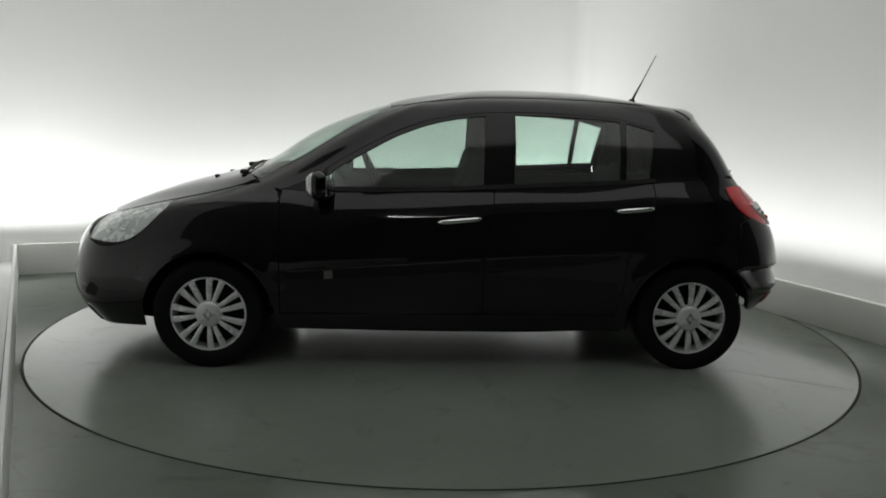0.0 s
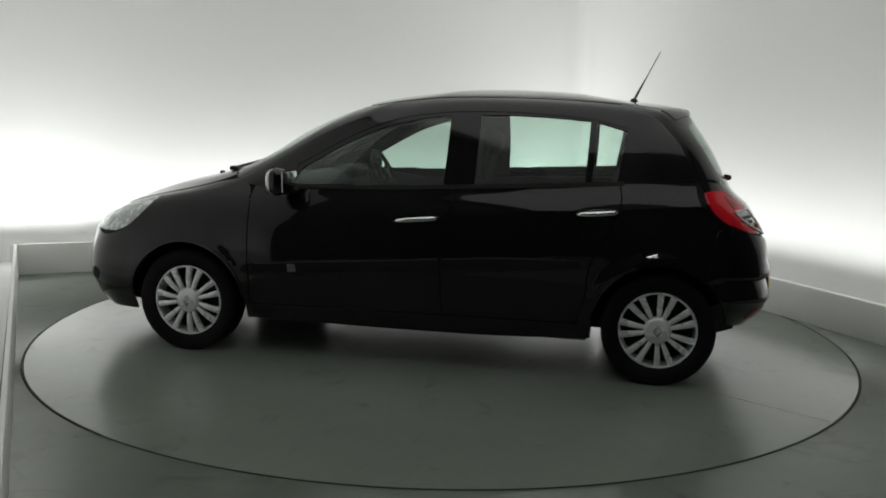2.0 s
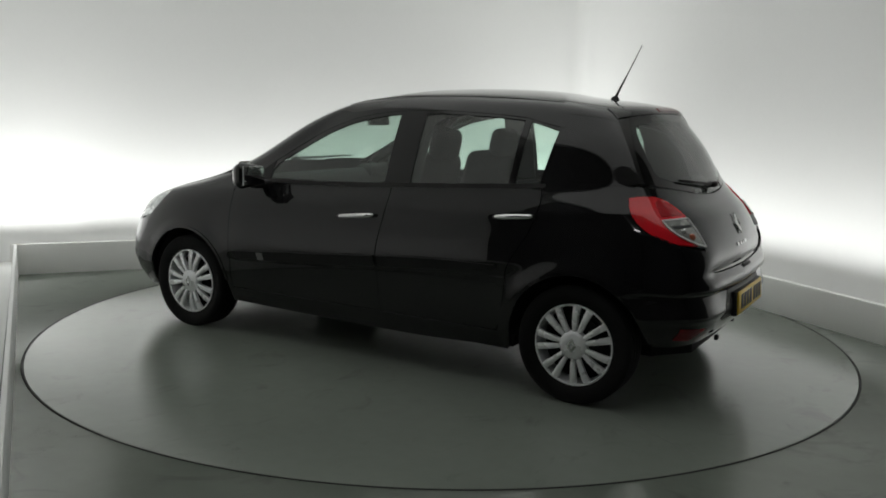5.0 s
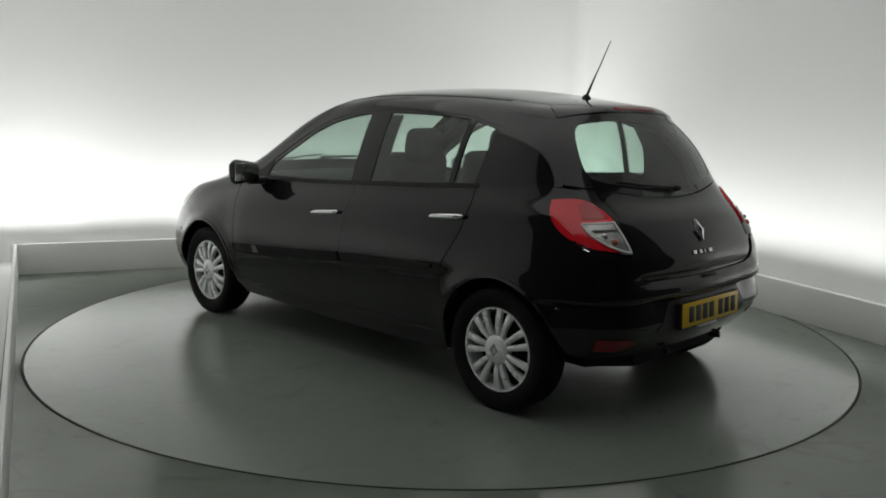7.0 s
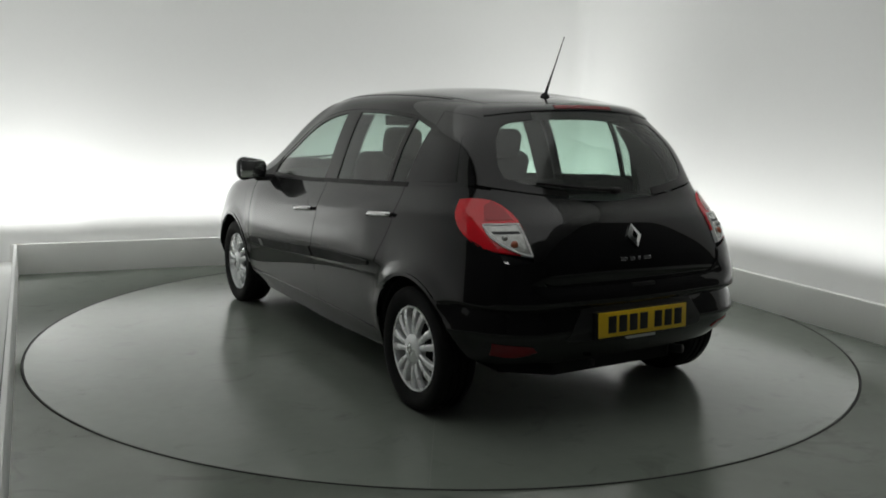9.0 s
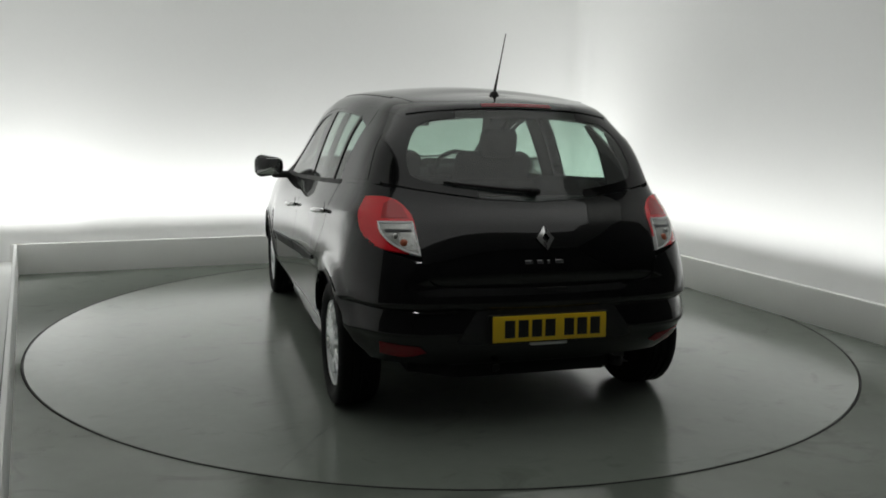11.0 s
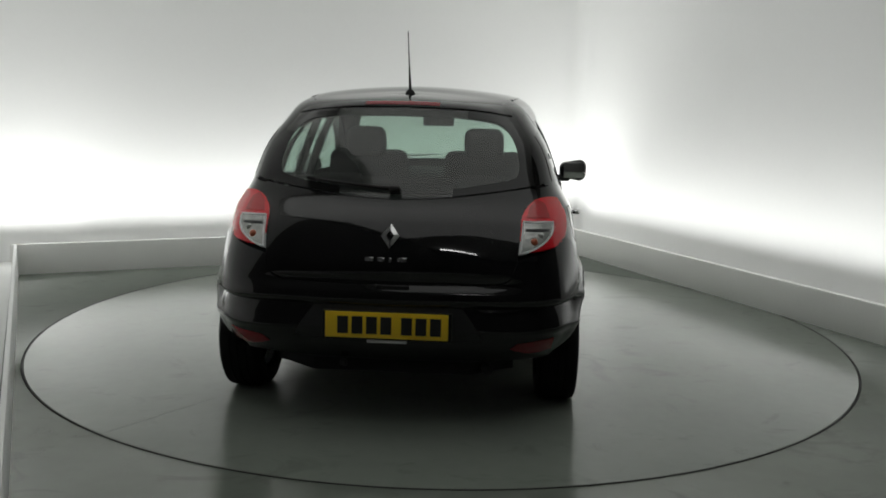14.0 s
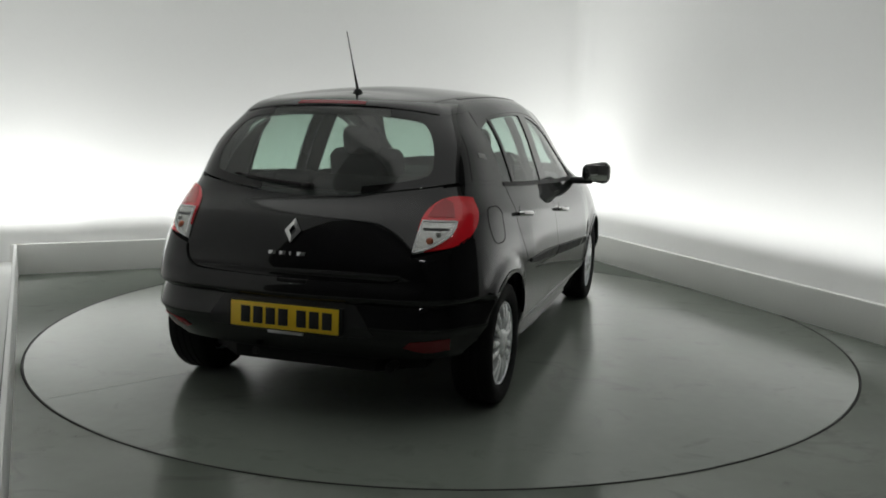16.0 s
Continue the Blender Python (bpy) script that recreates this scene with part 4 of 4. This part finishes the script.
def build_side_fittings(car):
    # chrome pull handles over dark cups
    for x0, z0, x1, z1 in ((.095, .792, -.145, .817), (-.85, .864, -1.062, .881)):
        mid = ((x0 + x1) / 2, (z0 + z1) / 2)
        cup = arc(0, 0, 1, 0, 350, 14)
        cup = [(mid[0] + .055 * c, mid[1] + .012 + .030 * s) for c, s in cup]
        cups = both("handle_cup", panel(cup, "side", 0.0015, 0.003, 8), BLACKGLOSS, car)
        pts = []
        for k in range(9):
            f = k / 8
            p, n = skin_at(*on_skin([(x0 + (x1 - x0) * f, z0 + (z1 - z0) * f)], "side")[0])
            pts.append(p + n * (.012 + .022 * math.sin(math.pi * f) ** .5))
        bm = tube(pts, [.009, .012, .0135, .014, .014, .014, .0135, .013, .011], 10)
        both("door_handle", bm, CHROME, car, "chrome door handle")
    # fuel flap's joint and a small script badge, on one side of the car
    flap = [(-1.36 + .085 * math.copysign(abs(c) ** .6, c), .86 + .082 * math.copysign(abs(q) ** .6, q)) for c, q in arc(0, 0, 1, 0, 345, 23)]
    part("fuel_flap_joint", flipped(band(flap, "side", .004, .0012, .002, .02, True)), GROOVE, car)
    part("pillar_badge", flipped(panel("-1.205,1.168! -1.285,1.180! -1.288,1.158! -1.208,1.147!", "side", .004, .003, 8, None, False)), GREYBADGE, car, "small silver script badge")
    # rubbing strips on the doors, with a small silver badge
    both("rubbing_strip", band(".87,.507 .60,.522 .2,.548 -.145,.575", "side", [.045, .062, .062, .060], 0.008, 0.004), PLASTIC, car)
    both("rubbing_strip", band("-.175,.578 -.45,.597 -.70,.612 -.88,.625", "side", [.060, .060, .050, .020], 0.008, 0.004), PLASTIC, car)
    both("wing_badge", panel(".68,.537! .635,.54! .635,.497! .68,.494!", "side", 0.011, 0.003, 6, None, False), GREYBADGE, car, "small silver badge")
    # door mirrors: painted housing, cap in front pale for the reflected wall, glass behind
    for s in (1, -1):
        m = new("door_mirror")
        m.parent = car
        tagged(m, "black door mirror, its front cap silvery for the reflected wall")
        m.matrix_basis = pose(.70, s * (.925 if s > 0 else .955), .985, 0, 0, s * -8)
        bm = block((.112, .19, .150), (0, 0, 0), .050, None, 5)
        for v in bm.verts:
            if v.co.y * s < 0:
                v.co.z *= 0.80
            if v.co.x > 0:
                v.co.y *= .92
                v.co.z *= .90
        bmesh.ops.bisect_plane(bm, geom=bm.verts[:] + bm.edges[:] + bm.faces[:], plane_co=(.016, 0, 0), plane_no=(1, 0, 0), clear_outer=True)
        part("housing", bm, BLACKGLOSS, m)
        bm = block((.112, .19, .150), (0, 0, 0), .050, None, 5)
        for v in bm.verts:
            if v.co.y * s < 0:
                v.co.z *= 0.80
            if v.co.x > 0:
                v.co.y *= .92
                v.co.z *= .90
        bmesh.ops.bisect_plane(bm, geom=bm.verts[:] + bm.edges[:] + bm.faces[:], plane_co=(.019, 0, 0), plane_no=(-1, 0, 0), clear_outer=True)
        # silver here puts the white wall's reflection into the cap's colour
        part("front_cap", bm, SATIN, m, "front cap, silvery for the reflected white wall")
        bm = block((.006, .150, .105), (-.0555, 0, 0), .002)
        bmesh.ops.bevel(bm, geom=[e for e in bm.edges if abs((e.verts[0].co - e.verts[1].co).x) > .0015], offset=.03, segments=4, profile=.5, affect="EDGES")
        part("mirror_glass", bm, MIRROR, m)
        bm = soft_block((.07, .16, .045), (-.005, -s * .10, -.055), .018, None)
        part("mirror_arm", bm, PLASTIC, m)
    # black wheel-arch edges and wells, floor pan
    for cx in (AXLE_F, AXLE_R):
        both("arch_edge", band(arch_points(cx, 172, 14), "side", .016, 0.004, 0.012), PAINT, car)
        bm = bmesh.new()
        rows = []
        for k in range(25):
            a = radians((18 if cx > 0 else 2) + 160 * k / 24)
            c, s = math.cos(a) * (ARCH + .012), math.sin(a) * (ARCH + .012)
            rows.append([bm.verts.new((cx + c, y, HUB_Z + s)) for y in (.80, .70, .56)] + [bm.verts.new((cx + c * .05, .56, HUB_Z + s * .05))])
        for p, q in zip(rows, rows[1:]):
            for k in range(3):
                bm.faces.new((p[k], q[k], q[k + 1], p[k + 1]))
        both("wheel_well", bm, LINER, car)
    pan = [(2.0, -.45), (2.0, .45), (1.62, .62), (1.62, .54), (.96, .54), (.96, .78), (-.95, .78), (-.95, .54), (-1.58, .54), (-1.60, .50), (-1.72, .35), (-1.72, -.35), (-1.60, -.50), (-1.58, -.54), (-.95, -.54), (-.95, -.78), (.96, -.78), (.96, -.54), (1.62, -.54), (1.62, -.62)]
    part("floor_pan", prism(pan, .215, .27), LINER, car, "", False)
    part("front_grille", mirrored_panel("0,.30! .42,.30 .52,.36! .42,.43 0,.44!", "front", 0.002, 0.006), PLASTIC, car)
    both("fog_lamp_recess", panel("1.98,.36! 1.93,.43 1.88,.41! 1.90,.36", "side", 0.002, 0.005, 8), LINER, car)
    part("lower_grille", mirrored_panel("0,.19! .40,.19 .60,.195! .62,.27 .40,.285 0,.285!", "front", 0.003, 0.006), PLASTIC, car)


def build_rear_fittings(car):
    # number plate with plain bars in place of its marks
    pl = new("number_plate")
    pl.parent = car
    tagged(pl, "yellow rear number plate with plain black bars")
    pl.matrix_basis = pose(-1.905, 0, .471, 0, 3, 0)
    part("plate", block((.008, .52, .111), (0, 0, 0), .003), YELLOW, pl)
    y = .210
    for k in range(7):
        if k == 4:
            y -= .026
        part("bar", block((.0016, .046, .074), (-.0046, y - .025, 0), .0004), INK, pl)
        y -= .061
    part("plate_holder", block((.026, .55, .122), (.017, 0, -.002), .006), PLASTIC, pl)
    # lozenge badge and four small plain chrome blocks under it
    p, n = skin_at(*on_skin([(0.0, .835)], "rear")[0])
    bm = diamond(.040, .057, .012, (0, 0, 0), "X")
    bmesh.ops.transform(bm, matrix=Matrix.Translation(p + n * .003) @ pose(0, 0, 0, 0, math.degrees(math.asin(n.z)), 0), verts=bm.verts)
    part("tailgate_badge", bm, CHROME, car, "plain chrome lozenge badge")
    for y, w in ((.085, .036), (.034, .030), (-.005, .012), (-.055, .040)):
        p, n = skin_at(*on_skin([(abs(y), .742)], "rear")[0])
        o = block((.004, w, .017), (0, 0, 0), .0015)
        bmesh.ops.transform(o, matrix=Matrix.Translation(Vector((p.x, y, p.z)) + Vector((n.x, 0, n.z)) * .003) @ pose(0, 0, 0, 0, math.degrees(math.asin(n.z)), 0), verts=o.verts)
        part("badge_block", o, CHROME, car)
    part("tailgate_grip", block((.02, .14, .018), (-1.868, -.02, .628), .006), PLASTIC, car)
    # wiper
    w = new("rear_wiper")
    w.parent = car
    p, n = skin_at(*on_skin([(0.0, 1.016)], "rear")[0])
    part("pivot", soft_block((.05, .05, .030), p + n * .02, .014), PLASTIC, w)
    pts = []
    for y, z in ((0, 1.018), (.06, 1.022), (.15, 1.030), (.25, 1.040), (.36, 1.052)):
        q, m = skin_at(*on_skin([(y, z)], "rear")[0])
        pts.append(q + m * .017)
    part("arm", tube(pts, [.011, .009, .007, .006, .005], 8), PLASTIC, w)
    pts = []
    for y, z in ((.06, 1.024), (.16, 1.033), (.28, 1.044), (.40, 1.057)):
        q, m = skin_at(*on_skin([(y, z)], "rear")[0])
        pts.append(q + m * .012)
    part("blade", tube(pts, .006, 6), RUBBER, w)
    # roof aerial
    a = new("aerial")
    a.parent = car
    part("foot", lathe([(.0, .022), (.012, .022), (.020, .012), (.026, .0), (.026, -.02)], 18, "Z"), PLASTIC, a).matrix_basis = pose(-1.125, 0, 1.447)
    part("mast", tube([(-1.128, 0, 1.462), (-1.150, 0, 1.51), (-1.19, 0, 1.59), (-1.26, 0, 1.735)], [.008, .006, .0032, .0022], 8), PLASTIC, a)
    # front wipers at the foot of the windscreen
    for y0, y1 in ((.50, .02), (-.05, -.52)):
        w = new("front_wiper")
        w.parent = car
        pts = []
        for k in range(6):
            f = k / 5
            y = y0 + (y1 - y0) * f
            q, m = skin_at(*on_skin([(1.18 - .10 * y * y * 2 - .06 * f, abs(y))], "top")[0])
            pts.append(Vector((q.x, y, q.z)) + Vector((m.x, 0, m.z)) * .010)
        part("arm", tube(pts, [.010, .009, .008, .007, .006, .005], 6), PLASTIC, w)
        part("pivot", soft_block((.05, .05, .025), pts[0] + Vector((.015, 0, -.004)), .010), PLASTIC, w)
    for y in (.22, -.22):
        q, m = skin_at(*on_skin([(1.36, abs(y))], "top")[0])
        part("washer_jet", soft_block((.025, .03, .014), (q.x, y, q.z + .006), .005), PLASTIC, car)


def build_interior(car):
    for y in (.35, -.35):
        seat = new("front_seat")
        seat.parent = car
        tagged(seat, "charcoal cloth front seat with a headrest")
        part("cushion", soft_block((.50, .50, .16), (.22, y, .50), .06, pose(0, 0, 0, 0, -8, 0)), FABRIC, seat)
        part("backrest", soft_block((.14, .48, .64), (-.13, y, .82), .06, pose(0, 0, 0, 0, -16, 0), .02), FABRIC, seat)
        part("headrest", soft_block((.11, .235, .18), (-.275, y, 1.185), .055, pose(0, 0, 0, 0, -12, 0), .01), FABRIC, seat)
        for d in (-.06, .06):
            part("headrest_post", tube([(-.232, y + d, 1.06), (-.258, y + d, 1.15)], .007), SATIN, seat)
    bench = new("rear_bench")
    bench.parent = car
    tagged(bench, "charcoal cloth rear bench with low headrests")
    part("cushion", soft_block((.50, 1.22, .16), (-.72, 0, .52), .06), FABRIC, bench)
    part("backrest", soft_block((.14, 1.22, .56), (-1.04, 0, .76), .05, pose(0, 0, 0, 0, -18, 0)), FABRIC, bench)
    for y in (.34, -.34):
        part("headrest", soft_block((.09, .24, .10), (-1.14, y, 1.005), .04, pose(0, 0, 0, 0, -16, 0)), FABRIC, bench)
    part("dashboard", soft_block((.42, 1.34, .26), (.86, 0, .84), .08, pose(0, 0, 0, 0, 6, 0)), TRIMGREY, car)
    part("instrument_hood", soft_block((.16, .34, .08), (.70, -.35, .965), .035), TRIMGREY, car)
    sw = new("steering_wheel")
    sw.parent = car
    sw.matrix_basis = pose(.46, -.35, .93, 0, -66, 0)
    ring = [(.185 * math.cos(2 * math.pi * k / 32), .185 * math.sin(2 * math.pi * k / 32), 0) for k in range(33)]
    part("steering_rim", tube(ring, .016, 8), PLASTIC, sw)
    part("boss", lathe([(0, .03), (.05, .028), (.07, .01), (.07, -.02)], 20, "Z"), PLASTIC, sw)
    for a in (0, 150, 210):
        part("steering_spoke", tube([(.05 * math.cos(radians(a + 90)), .05 * math.sin(radians(a + 90)), 0), (.18 * math.cos(radians(a + 90)), .18 * math.sin(radians(a + 90)), 0)], .016, 6), PLASTIC, sw)
    part("inside_mirror", soft_block((.03, .21, .065), (.47, -.02, 1.305), .012, pose(0, 0, 0, 0, 10, 0)), PLASTIC, car)
    part("parcel_shelf", soft_block((.36, 1.10, .025), (-1.32, 0, .945), .010), TRIMGREY, car)
    # headlining under the roof, trim on pillars and doors
    part("headlining", mirrored_panel(".28,0! .27,.30 .22,.43! .05,.47 -.35,.475 -.72,.465 -1.05,.44 -1.25,.39! -1.30,.25 -1.32,0!", "top", -0.035, 0.004), HEADLINING, car)
    both("pillar_trim", panel("-.15,.97! -.325,.97! -.335,1.20 -.335,1.38! -.155,1.38! -.15,1.20", "side", -0.07, 0.01), TRIMGREY, car)
    both("door_trim", panel(".85,.30! .85,.935 .2,.935 -.5,.965 -1.05,.99! -1.0,.80 -.88,.6 -.85,.3!", "side", -0.06, 0.01), TRIMGREY, car)
    both("rear_pillar_trim", panel("-1.08,1.0! -1.42,1.02! -1.36,1.20 -1.27,1.33! -1.10,1.36! -1.115,1.2", "side", -0.08, 0.01), TRIMGREY, car)
    both("screen_pillar_trim", band("1.0,1.01 .86,1.09 .68,1.19 .48,1.295 .30,1.37", "side", .07, -0.02, 0.035), TRIMGREY, car)


def build_car():
    car = new("car")
    tagged(car, "black five-door hatchback with silver multi-spoke wheels on the turntable", "car")
    build_skin_parts(car)
    build_bumper(car)
    build_lights(car)
    build_side_fittings(car)
    build_rear_fittings(car)
    build_interior(car)
    for x, y, turn in ((AXLE_F, .762, 0), (AXLE_R, .745, 0), (AXLE_F, -.762, 180), (AXLE_R, -.745, 180)):
        build_wheel(car, pose(x, y, HUB_Z + .003, 0, 0, turn))
    return car


build_booth()
turntable = build_turntable()
car = build_car()


# ---- what moves: the turntable and the car on it ----
def heading(t):
    return 182.822 - 6.823 * t - 0.00676 * t * t + 6.77e-5 * t ** 3


def motions():
    times = [0.5 * k for k in range(33)]
    walk(turntable, [(t, pose(0, 0, 0, 0, 0, heading(t))) for t in times])
    walk(car, [(t, pose(0, 0, 0, 0, 0, heading(t)) @ pose(-0.0083, 0.1053, 0)) for t in times])


motions()
